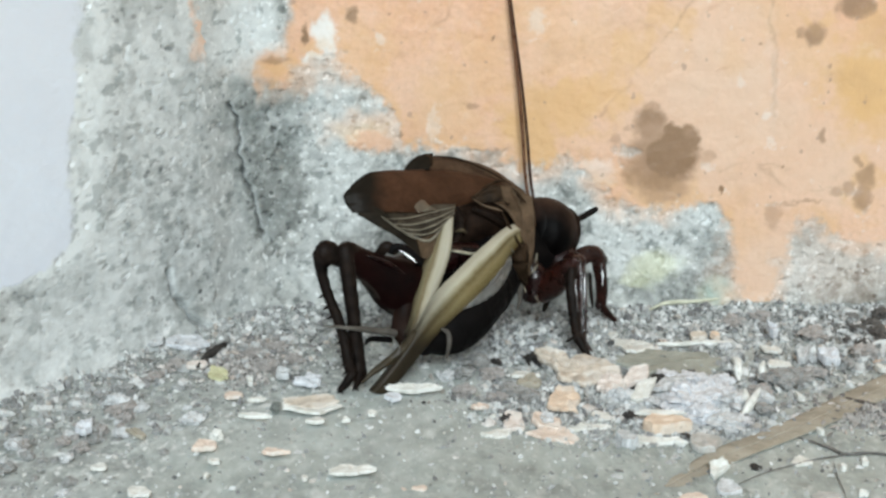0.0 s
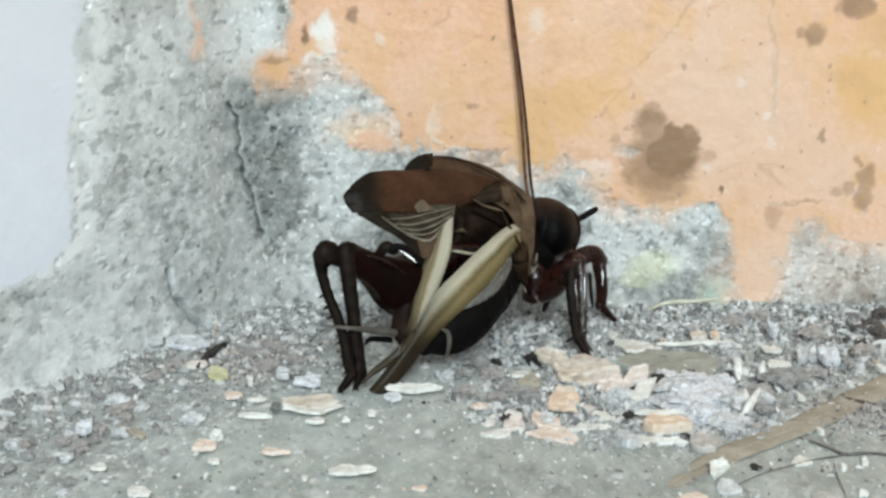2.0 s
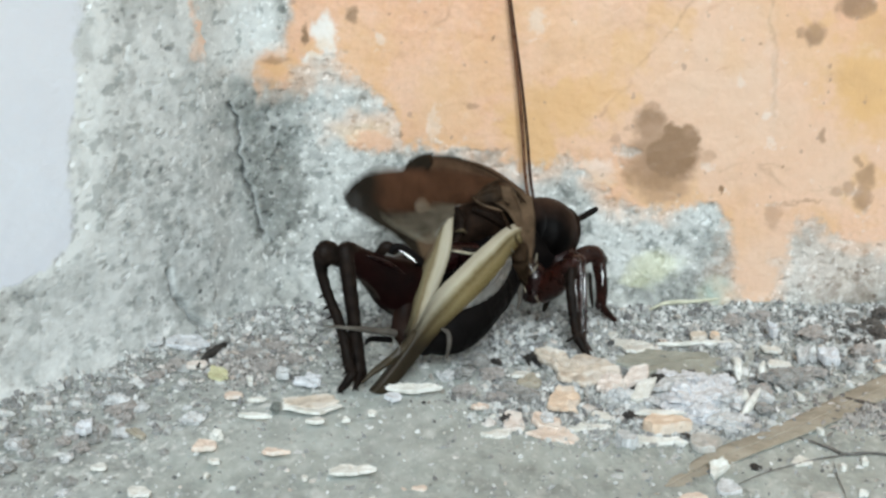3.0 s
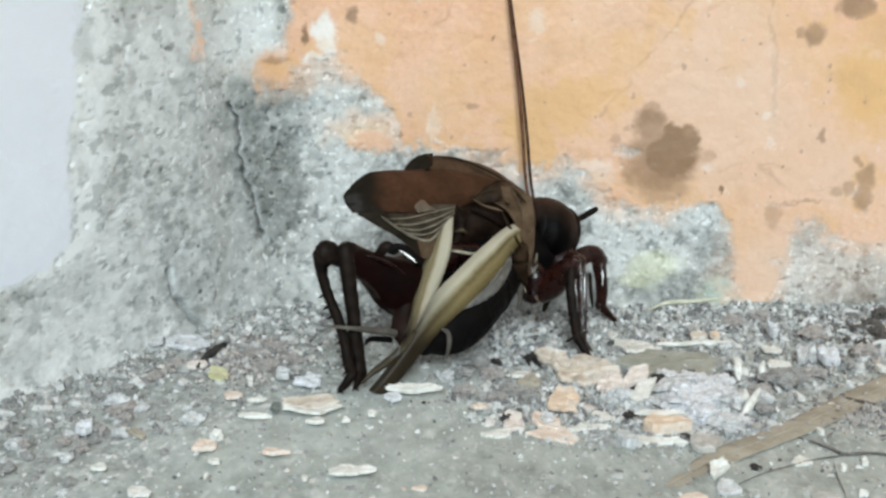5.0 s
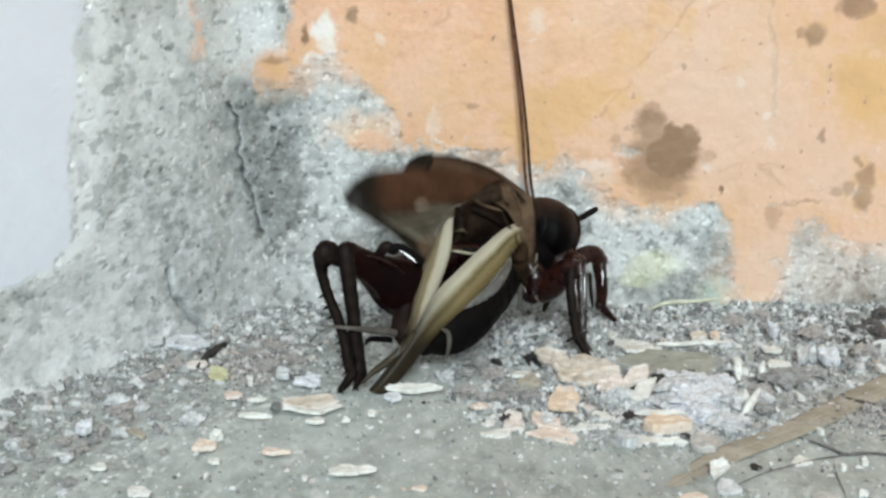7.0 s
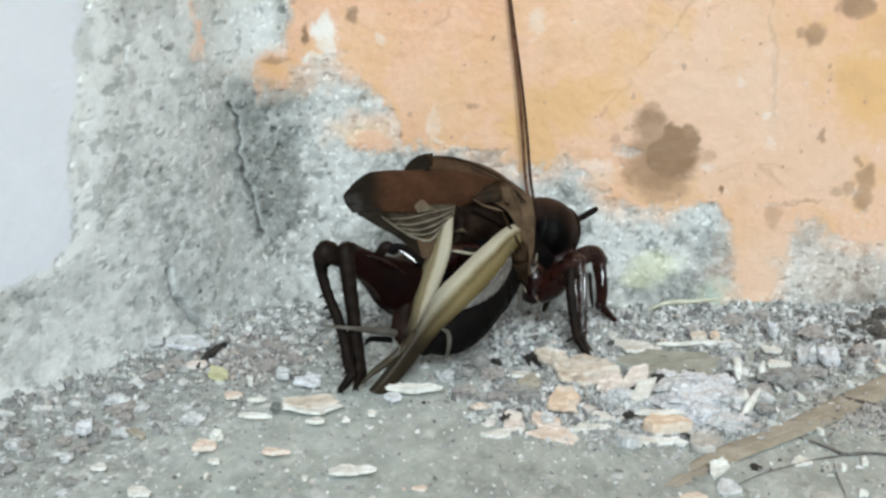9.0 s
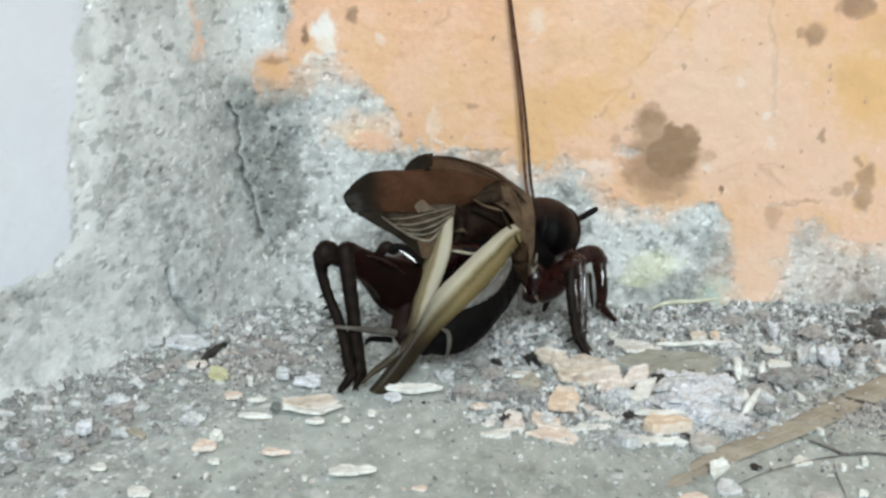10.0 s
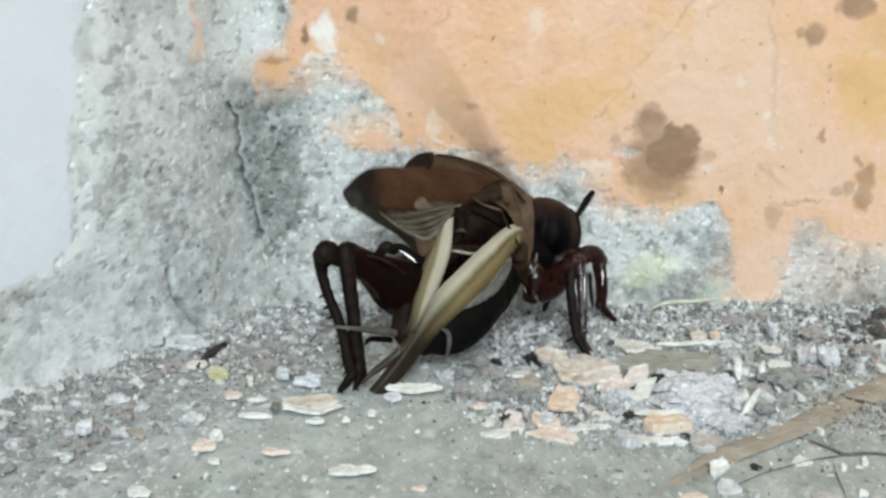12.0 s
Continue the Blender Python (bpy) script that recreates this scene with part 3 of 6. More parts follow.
SCRATCHES = [[(29.35, 28.61), (30.12, 22.52), (30, 17.89)], [(14.23, 17.89), (17.72, 22.52), (20.44, 26.09), (22.89, 29.12)], [(26.71, 14.87), (29.36, 13.19), (32.58, 10.82), (37.23, 11.62)],
             [(16.74, 20.47), (14.94, 20.57)], [(25.21, 13.19), (28.31, 13.72), (31.96, 13.19)], [(-4.3, 23.04), (-1.22, 25.58), (0.81, 28.11)]]
for line in SCRATCHES:
    brown = np.maximum(brown, 0.30 * groove(X + 1.2 * (fbm(X, Z, 1.5, 83) - 0.5), Z + 1.2 * (fbm(X, Z, 1.5, 84) - 0.5), line, 0.16) * step(fbm(X, Z, 2.0, 85), 0.3, 0.6))
chalk = np.maximum(blobs(X, Z, CHALK_SPOTS, 0.35, 0.75, 73, 0.7), 0.3 * step(fbm(X, Z, 1.0, 77), 0.74, 0.82))
pale = np.maximum(blobs(X, Z, PALE_PATCHES, 0.4, 1.2, 74), 0.35 * step(fbm(X, Z, 2.0, 78), 0.5, 0.7))
dirt_shade = np.maximum(blobs(X, Z, DIRT_SHADE_PATCHES, 0.5, 1.6, 79) * (0.35 + 1.15 * fbm(X, Z, 0.7, 87, 3, 0.7)), 0.7 * step(fbm(X, Z, 0.9, 80), 0.64, 0.72))
pale = np.maximum(pale, 0.42 * np.exp(-((over + 1.0) / 1.2) ** 2) * (0.4 + fbm(X, Z, 1.5, 88)))
teal = blobs(X, Z, [(25.5, 1.89, 1.39, 1.28, 0.9), (26.64, 2.27, 0.75, 0.75, 0.6)], 0.5, 0.8, 93)
tinge = blobs(X, Z, [(37.03, 5.23, 6.47, 4.86, 0.22), (-6.14, 16.96, 3.88, 1.76, 0.55), (28.96, 3.62, 3.32, 3.21, 0.5), (-13.52, 22.52, 3.62, 2.07, 0.45), (33.2, 8.7, 3.21, 1.6, 0.35)], 0.7, 1.8, 90, 1.4)
tinge = np.maximum(tinge, 0.55 * np.exp(-((over + 0.5) / 1.3) ** 2) * step(fbm(X, Z, 3.0, 91), 0.35, 0.7))
pale = np.maximum(pale, 0.5 * step(-X, 16.6, 18.6) * (0.5 + fbm(X, Z, 1.5, 218)))
wander = 0.6 * (fbm(X, Z, 0.8, 215) - 0.5)
crack = groove(X + wander, Z, CORNER_CRACK, 0.11) * (0.6 + 0.6 * fbm(X, Z, 1.0, 217))
pale = np.maximum(pale, 0.8 * groove(X + wander - 0.28, Z, CORNER_CRACK, 0.16))
worn = np.exp(-((X + 15.5) / 4.5) ** 2) * step(Z, 4, 8) * step(23 - Z, 0, 3)
pits = step(fbm(X, Z, 0.55, 401, 3, 0.6) + 0.045 * worn, 0.745, 0.85) * (1 - coat)
crack = np.maximum(crack, pits * (0.35 + 0.2 * worn))
moss = blobs(X, Z, MOSS_PATCHES, 0.5, 1.0, 81)
relief = cement_relief(X, Z, 100)
flat = 0.08 + 0.22 * (fbm(X, Z, 6.0, 140) - 0.5) + 0.16 * np.abs(fbm(X, Z, 2.6, 142) - 0.5) + 0.06 * (fbm(X, Z, 0.7, 141) - 0.5)
near = step(36 - np.abs(X - 10), -10, 30)
depth = (relief * (1 - coat) + flat * coat) * near
depth = depth + corner_arc(X + 16.5, 8.66) + 1.732 * np.clip(-19.39 - X, 0, 1.8) - 0.9 * crack
depth = depth + 1.1 * np.exp(-np.maximum(Z, 0) / 1.3) * (1 - 0.5 * coat) * near
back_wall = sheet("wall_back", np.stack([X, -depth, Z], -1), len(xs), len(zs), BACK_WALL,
                  {"coat": coat, "brown": brown, "ochre": ochre, "chalk": chalk, "pale": pale, "dirt_shade": dirt_shade, "moss": moss, "peach": tinge, "teal": teal, "blush": blush, "crack": crack})
tagged(back_wall, "old cement wall with flaking stained peach paint", "wall", kind="structure")

# ---- side wall: bare cement by the corner, whitewash further out ----
CORNER, ALONG, OUTWARD = (-16.5, 0.0), (-0.5, -0.866), (0.866, -0.5)
WHITE_EDGE = [(80, 6.0), (33.6, 8.69), (31.21, 8.86), (28.39, 9.64), (26.2, 11.04), (25.14, 15.39), (25.02, 18.96), (24.09, 23.3), (24.02, 27.25), (23.35, 32.42)]
SIDE_DIRT = [(2.76, 21.25, 2.2, 2.0, 0.85), (3.5, 13.69, 3.0, 4.5, 0.8), (4.18, 17.35, 2.76, 5.52, 0.8), (3.16, 11.57, 2.49, 3.08, 0.65), (11.7, 2.89, 2.28, 2.5, 0.5), (10.71, 22.25, 2.54, 0.67, 0.5)]
SIDE_PALE = [(22.53, 25.37, 1.93, 6.14, 0.9), (23.05, 17.35, 2.25, 3.14, 0.8), (13.6, 24.18, 6.98, 6.05, 0.9), (2.55, 26.26, 4.06, 3.96, 1), (16.79, 18.86, 6.12, 3.71, 0.55), (22.31, 8, 8.24, 3.23, 0.75), (26.63, 2.86, 8.99, 4.1, 0.8), (15.63, 13.96, 6.25, 2.84, 0.35)]
LOW_CRACK = [(13.97, 6.36), (13.34, 3.99), (10.85, 1.07), (8.86, -0.83)]
ss = spaced(-0.8, 52, 0.15, -1.2, 2700)
zs = spaced(-1.5, 36, 0.13, -12, 2400)
S, Z = np.meshgrid(ss, zs, indexing="ij")
ws = S + 2.6 * (fbm(S, Z, 2.0, 203, 5, 0.65) - 0.5)
wz = Z + 1.0 * (fbm(S, Z, 1.5, 204, 5) - 0.5)
limit = np.interp(wz, [p[1] for p in WHITE_EDGE], [p[0] for p in WHITE_EDGE])
white = step(ws - limit, -0.5, 0.6)
streak = blobs(S, Z, [(7.52, 27.31, 1.55, 3.17, 0.85), (9.04, 24.86, 1.07, 1.44, 0.55)], 0.7, 1.8, 210, 0.9)
dirt_shade = np.maximum(blobs(S, Z, SIDE_DIRT, 0.5, 1.6, 211) * (0.35 + 1.15 * fbm(S, Z, 0.7, 216, 3, 0.7)), 0.55 * step(fbm(0.5 * S, Z, 0.8, 212), 0.62, 0.70))
pale = np.maximum(blobs(S, Z, SIDE_PALE, 0.5, 1.8, 213), 0.5 * step(fbm(S, Z, 2.0, 214), 0.42, 0.66))
pale = np.maximum(pale, 1.9 * np.exp(-((ws - limit + 1.5) / 2.4) ** 2) * (0.5 + fbm(S, Z, 1.2, 217)))
pale = pale * (0.68 + 0.8 * fbm(S, Z, 1.1, 218, 4, 0.7))
dirt_shade = np.maximum(dirt_shade, 0.32 * step(fbm(S, Z, 2.6, 219, 4, 0.65), 0.5, 0.7))
wander = 0.9 * (fbm(S, Z, 0.9, 215) - 0.5)
crack = 0.45 * groove(S + wander, Z, LOW_CRACK, 0.3)
pits = step(fbm(0.6 * S, Z, 0.55, 411, 3, 0.6), 0.755, 0.82) * (1 - white) * step(52 - S, 0, 4)
depth = 0.34 * cement_relief(0.5 * S, Z, 220) * (1 - white) + white * (0.02 + 0.06 * (fbm(S, Z, 8.0, 230) - 0.5))
depth = depth * step(-S, -70, -55) - 1.4 * crack - 0.12 * pits
crack = np.maximum(crack, 0.5 * pits)
depth = depth + corner_arc(S) - 1.4 * step(8.4 + 3.0 * (fbm(S, Z, 2.4, 233, 4, 0.65) - 0.5) - S, 0, 1.6)
depth = depth + 1.6 * np.exp(-np.maximum(Z, 0) / 1.8) * step(-S, -90, -60)
co = np.stack([CORNER[0] + ALONG[0] * S + OUTWARD[0] * depth, CORNER[1] + ALONG[1] * S + OUTWARD[1] * depth, Z], -1)
zero = np.zeros_like(S)
side_wall = sheet("wall_side", co, len(ss), len(zs), SIDE_WALL,
                  {"coat": white, "brown": zero, "ochre": zero, "chalk": zero, "pale": pale, "dirt_shade": dirt_shade, "crack": crack, "moss": zero, "peach": streak}, True)
tagged(side_wall, "rough bare cement wall with smooth whitewash", "wall", kind="structure")


# ---- floor: worn cement with a bank of crumbs along the walls ----
def wall_gap(x, y):
    """Distance to the nearer wall."""
    return np.minimum(-y, (x - CORNER[0]) * OUTWARD[0] + (y - CORNER[1]) * OUTWARD[1])


def floor_height(x, y):
    gap = np.maximum(wall_gap(x, y), 0)
    close = step(-np.hypot(x, y + 20), -110, -60)
    bank = np.exp(-(gap / 7.0) ** 2)
    h = 0.35 * (fbm(x, y, 6.0, 300, 3) - 0.5) + (0.06 + 0.54 * bank) * (fbm(x, y, 1.2, 310, 4) - 0.5)
    return (h + 0.9 * np.exp(-gap / 3.0) - 0.15) * close


xs = spaced(-40, 46, 0.15, -1500, 2000)
ys = spaced(-52, 1.0, 0.15, -2400, 2)
X, Y = np.meshgrid(xs, ys, indexing="ij")
gap = np.maximum(wall_gap(X, Y), 0)
worn = np.maximum(step(gap - 14 * step(X, 0, 6) * step(Y - 1.21 * (X - 14) + 46.5, -1, 2) + 6 * (fbm(X, Y, 4.0, 320) - 0.5), 15, 24), blobs(X, Y, [(*(19.67, -16.55), 6.5, 3.6, 1.0)], 0.4, 1.0, 330))
# mottled darkening, stronger towards the walls
dirt_shade = np.maximum(0.62 * step(fbm(X, Y, 1.5, 321), 0.46, 0.62) * np.exp(-(gap / 15.0) ** 2), 0.3 * step(fbm(X, Y, 1.0, 322), 0.68, 0.78))
# x 38.5 and -21.83: painted shade of the crevice and under a plaster plate
dirt_shade = np.maximum(dirt_shade, blobs(X, Y, [(*(-16.11, -17.92), 3.8, 7.0, 0.38), (38.5, -6.5, 5.0, 6.0, 1.0), (*(-21.83, -18.77), 1.2, 5.0, 0.5), (*(-25.77, -30.36), 4.0, 4.0, 0.2)], 0.6, 1.6, 331))
# pale areas brighten the left and middle floor, its stronger light as colour
pale = blobs(X, Y, [(*(-9.05, -37.07), 9.0, 9.0, 0.9), (*(-18.55, -35.79), 8.0, 10.0, 0.8), (*(-0.17, -27.46), 7.0, 7.0, 0.9), (*(-22.3, -47.53), 6.0, 4.0, 0.5), (*(4.69, -37.07), 5.0, 3.0, 0.6)], 0.7, 3.0, 335, 3.0) * (0.4 + 0.9 * fbm(X, Y, 1.3, 336))
floor = sheet("floor", np.stack([X, Y, floor_height(X, Y)], -1), len(xs), len(ys), FLOOR, {"worn": worn, "dirt_shade": dirt_shade, "pale": pale})
tagged(floor, "worn grey cement floor littered with crumbs", "floor", kind="structure")


# ---- the rest of the room, plain ----
def plain_wall(name, size, at, label, kind="wall"):
    bm = bmesh.new()
    bmesh.ops.create_cube(bm, size=1.0)
    bmesh.ops.scale(bm, vec=size, verts=bm.verts)
    me = bpy.data.meshes.new(name)
    bm.to_mesh(me)
    bm.free()
    me.materials.append(ROOM_PAINT)
    ob = new(name, me)
    ob.location = at
    tagged(ob, label, kind, kind="structure")


ROOM_PAINT = mineral("pale_room_paint", (0.70, 0.71, 0.70), (0.78, 0.79, 0.79), 0.8, 0.004)
plain_wall("masonry_back", (2.6, 0.10, 2.4), (0.75, 0.054, 1.2), "solid masonry behind the back wall face")
plain_wall("masonry_side", (0.10, 2.7, 2.4), (0, 0, 1.2), "solid masonry behind the side wall face")
side_core = bpy.data.objects["masonry_side"]
side_core.rotation_euler = (0, 0, radians(-30))
side_core.location = Vector((CORNER[0] * MM, CORNER[1] * MM, 1.2)) + Vector((ALONG[0], ALONG[1], 0)) * 1.35 - Vector((OUTWARD[0], OUTWARD[1], 0)) * 0.054
plain_wall("floor_slab", (4.4, 2.6, 0.10), (0.1, -1.2, -0.064), "solid floor slab under the screed", "floor")
plain_wall("wall_right", (0.1, 2.5, 2.4), (2.05, -1.2, 1.2), "plain pale painted room wall")
plain_wall("wall_front", (4.0, 0.1, 2.4), (0.2, -2.45, 1.2), "plain pale painted room wall behind")
plain_wall("ceiling", (4.4, 2.6, 0.1), (0.1, -1.2, 2.43), "plain pale painted room ceiling", "ceiling")


# ---- mesh helpers for things, in millimetres ----
def part(name, bm, mat, parent=None, label="", pivot=(0, 0, 0), base=(0, 0, 0)):
    """Links bm (built in world millimetres) as one mesh, turning about pivot, under a parent whose own origin is base."""
    me = bpy.data.meshes.new(name)
    for v in bm.verts:
        v.co = (v.co - Vector(pivot)) * MM
    bmesh.ops.recalc_face_normals(bm, faces=bm.faces)
    for f in bm.faces:
        f.smooth = True
    bm.to_mesh(me)
    bm.free()
    me.materials.append(mat)
    ob = new(name, me)
    ob.parent = parent
    ob.location = (Vector(pivot) - Vector(base)) * MM
    if label:
        ob["label"] = label
    return ob


def spline(pts, steps=5):
    """Points of a smooth curve through pts (any number of columns)."""
    a = np.array(pts, float)
    a = np.vstack([2 * a[0] - a[1], a, 2 * a[-1] - a[-2]])
    out = []
    for i in range(1, len(a) - 2):
        for k in range(steps):
            t = k / steps
            out.append(0.5 * (2 * a[i] + (a[i + 1] - a[i - 1]) * t + (2 * a[i - 1] - 5 * a[i] + 4 * a[i + 1] - a[i + 2]) * t * t
                              + (3 * a[i] - a[i - 1] - 3 * a[i + 1] + a[i + 2]) * t ** 3))
    out.append(a[-2])
    return np.array(out)


def tube(bm, pts, radii, sides=10, up=(0, 0, 1), steps=5, rough=0.0, seed=1, caps=True):
    """A limb along pts, round at both ends; a radius is one number or (sideways, along up)."""
    rad = [(r, r) if isinstance(r, (int, float)) else r for r in radii]
    rows = spline([(*p, *r) for p, r in zip(pts, rad)], steps)
    if caps:
        for end in (0, -1):
            away = rows[0, :3] - rows[1, :3] if end == 0 else rows[-1, :3] - rows[-2, :3]
            away = away / max(np.linalg.norm(away), 1e-9)
            reach, dome = min(rows[end, 3], rows[end, 4]), []
            for q in (0.5, 0.95, 1.35):
                dome.append(np.concatenate([rows[end, :3] + away * reach * math.sin(q), rows[end, 3:] * math.cos(q)]))
            rows = np.vstack([dome[::-1], rows]) if end == 0 else np.vstack([rows, dome])
    rings = []
    rng = random.Random(seed)
    for i, row in enumerate(rows):
        c = Vector(row[:3])
        d = Vector(rows[min(i + 1, len(rows) - 1)][:3] - rows[max(i - 1, 0)][:3]).normalized()
        side = d.cross(Vector(up))
        side = side.normalized() if side.length > 1e-4 else Vector((1, 0, 0))
        top = side.cross(d).normalized()
        ra, rb = max(row[3], 0.008), max(row[4], 0.008)
        ring = []
        for k in range(sides):
            q = 2 * math.pi * k / sides
            j = 1 + rough * (rng.random() - 0.5)
            ring.append(bm.verts.new(c + side * (math.cos(q) * ra * j) + top * (math.sin(q) * rb * j)))
        rings.append(ring)
    for a, b in zip(rings, rings[1:]):
        for k in range(sides):
            bm.faces.new((a[k], a[(k + 1) % sides], b[(k + 1) % sides], b[k]))
    bm.faces.new(rings[0][::-1])
    bm.faces.new(rings[-1])
    return bm


def limb(pts, radii, **kw):
    return tube(bmesh.new(), pts, radii, **kw)


def blade(net, thickness, crumple=0.0, seed=5, pleats=0.0, depth=0.0):
    """A thin curved sheet through a net of rows of points (root to tip, each across), with real thickness and lengthwise pleats."""
    cols = [spline(r, 8) for r in net]
    length = min(len(c) for c in cols)
    grid = np.array([spline([c[j] for c in cols], 8) for j in range(length)])
    n, m = grid.shape[:2]
    du, dv = np.gradient(grid, axis=1), np.gradient(grid, axis=0)
    nor = np.cross(du, dv)
    nor /= np.maximum(np.linalg.norm(nor, axis=2, keepdims=True), 1e-9)
    if crumple:
        a, b = np.meshgrid(np.arange(n), np.arange(m), indexing="ij")
        grid = grid + nor * (crumple * (fbm(a * 1.0, b * 1.0, 5.0, seed) - 0.5))[..., None]
    if pleats:
        wave = np.cos(np.linspace(0, 2 * math.pi * pleats, m))
        grid = grid + nor * (depth * wave)[None, :, None]
    bm = bmesh.new()
    along, across = bm.verts.layers.float.new("along"), bm.verts.layers.float.new("across")
    top = [[bm.verts.new(grid[i, j] + nor[i, j] * thickness / 2) for j in range(m)] for i in range(n)]
    low = [[bm.verts.new(grid[i, j] - nor[i, j] * thickness / 2) for j in range(m)] for i in range(n)]
    for i in range(n):
        for j in range(m):
            for v in (top[i][j], low[i][j]):
                v[along], v[across] = i / (n - 1), j / (m - 1)
    for i in range(n - 1):
        for j in range(m - 1):
            bm.faces.new((top[i][j], top[i + 1][j], top[i + 1][j + 1], top[i][j + 1]))
            bm.faces.new((low[i][j], low[i][j + 1], low[i + 1][j + 1], low[i + 1][j]))
    rim = [(i, 0) for i in range(n)] + [(n - 1, j) for j in range(1, m)] + [(i, m - 1) for i in range(n - 2, -1, -1)] + [(0, j) for j in range(m - 2, 0, -1)]
    for (i, j), (k, l) in zip(rim, rim[1:] + rim[:1]):
        bm.faces.new((top[i][j], low[i][j], low[k][l], top[k][l]))
    return bm


# ---- the cricket ----
BASE = (4.0, -14.0, 0.6)
cricket = new("cricket")
cricket.location = Vector(BASE) * MM
tagged(cricket, "dark brown field cricket singing with raised wings on the floor", "cricket")


def organ(name, bm, mat, label="", parent=cricket, pivot=BASE, base=BASE):
    return part(name, bm, mat, parent, label, pivot, base)


FRONT = (0, -1, 0)
TO_LAMP = (0, -0.94, 0.34)

# abdomen: black, ringed
ABDOMEN = [(-1.45, -22, 2.85), (-0.09, -20.5, 3.44), (1.2, -18.5, 4.2), (2.54, -16, 5.8), (3.92, -13.5, 6.97), (5.08, -11.5, 8.21)]
GIRTH = [1.2, 2.3, 2.85, 3.2, 3.0, 2.2]
abdomen = organ("abdomen", limb(ABDOMEN, GIRTH, sides=28, steps=8), BLACK_SHELL, "black ringed abdomen")
rings = spline(ABDOMEN, 4)
for k in range(2, 18, 2):
    a, b = rings[k], rings[k + 1]
    r = np.interp(k / 20 * 5, range(6), GIRTH)
    organ("ring", limb([a, (a + b) / 2, b], [r + 0.02, r + 0.09, r + 0.02], sides=28, steps=3, caps=False), BLACK_SHELL, "", abdomen, BASE, BASE)

# thorax, back, collar and head
organ("thorax", limb([(4.25, -12, 7.82), (5.92, -10, 7.89), (7.99, -8, 6.86), (9.21, -7, 6.23)], [2.0, 2.4, 2.4, 2.0], sides=22), BLACK_SHELL)
organ("back", limb([(0.47, -15.6, 9.85), (1.9, -13.8, 10.54), (3.75, -12, 10.77), (5.88, -10.5, 10.38)], [(0.9, 0.85), (1.8, 1.75), (2.2, 2.1), (2.2, 2.1)], sides=26, steps=8, rough=0.06), UNDERSIDE, "black-brown back under the raised wings")
organ("back_ridge", limb([(1.12, -15.8, 12.37), (1.5, -15.6, 11.38), (1.36, -15.9, 10.48), (0.89, -16.4, 9.63)], [0.3, 0.5, 0.45, 0.3], sides=12, rough=0.15), UNDERSIDE)
organ("back_ridge", limb([(2.73, -14.8, 12.18), (4.15, -14.4, 11.53), (5.3, -14.2, 10.62)], [0.3, 0.45, 0.3], sides=12, rough=0.2), UNDERSIDE)
organ("back_ridge", limb([(1.02, -17, 10.8), (1.58, -17, 10.89), (1.95, -16.8, 10.66)], [0.08, 0.17, 0.06], sides=10, rough=0.3), DULL_WING, "pale fleck on the back")
organ("flank", limb([(-3.3, -19.2, 8.25), (-1.66, -18.2, 8.22), (0.51, -17.2, 8.66), (2.38, -16.4, 8.96)], [1.1, 1.35, 1.2, 0.8], sides=16, rough=0.1), RED_SHELL, "dark red flank")
organ("flank_seam", limb([(0.55, -18.6, 9.58), (1.29, -18.6, 9.44), (2.21, -18.4, 9.25), (2.86, -18.2, 9.3)], [0.05, 0.11, 0.12, 0.05], sides=8, rough=0.4), PALE_WING, "pale seam along the flank")
organ("back_ridge", limb([(1.3, -17.4, 9.46), (3.06, -17.2, 9.23), (5.21, -15.6, 9.08)], [0.2, 0.24, 0.16], sides=8), BROWN_SHELL)
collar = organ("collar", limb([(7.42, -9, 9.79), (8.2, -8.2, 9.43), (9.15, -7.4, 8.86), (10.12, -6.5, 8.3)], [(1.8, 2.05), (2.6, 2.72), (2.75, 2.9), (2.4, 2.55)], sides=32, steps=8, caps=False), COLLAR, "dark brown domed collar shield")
organ("collar_rim", limb([(9.98, -6.62, 8.37), (10.22, -6.4, 8.25), (10.36, -6.28, 8.17)], [(2.45, 2.58), (2.6, 2.7), (2.4, 2.55)], sides=32, steps=3, caps=False), BROWN_SHELL, "", collar)
HEAD_PIVOT = (9.03, -7, 8.28)
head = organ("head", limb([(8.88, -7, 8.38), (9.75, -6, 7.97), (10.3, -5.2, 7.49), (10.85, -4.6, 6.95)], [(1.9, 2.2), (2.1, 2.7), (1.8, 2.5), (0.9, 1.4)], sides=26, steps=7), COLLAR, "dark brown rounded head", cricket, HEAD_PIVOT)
organ("eye", limb([(10.75, -5.8, 9.6), (10.95, -5.8, 9.25), (11.05, -5.8, 8.76), (10.95, -5.8, 8.3)], [0.2, 0.62, 0.6, 0.15], sides=16), EYE_SHELL, "glossy black eye", head, HEAD_PIVOT, HEAD_PIVOT)
for a, b, c in (((10.52, -7.4, 10.18), (10.77, -7.6, 8.91), (10.73, -7.8, 7.43)), ((9.92, -8, 10.9), (10.26, -8.4, 9.57), (10.22, -8.6, 7.8))):
    organ("head_seam", limb([a, b, c], [(0.05, 0.04), (0.12, 0.06), (0.05, 0.04)], sides=8, up=FRONT), RUST_SHELL, "", head, HEAD_PIVOT, HEAD_PIVOT)
FEELER_PIVOT = (8.17, -3, 10.22)
FEELER_LINE = [(8.39, -3.2, 8.54), (7.5, -2.8, 12.36), (7.17, -2.4, 16.67), (6.73, -2.1, 21.47), (6.19, -1.9, 25.98), (5.76, -1.8, 29.47), (4.98, -1.8, 33.66), (4.06, -1.9, 38.28)]
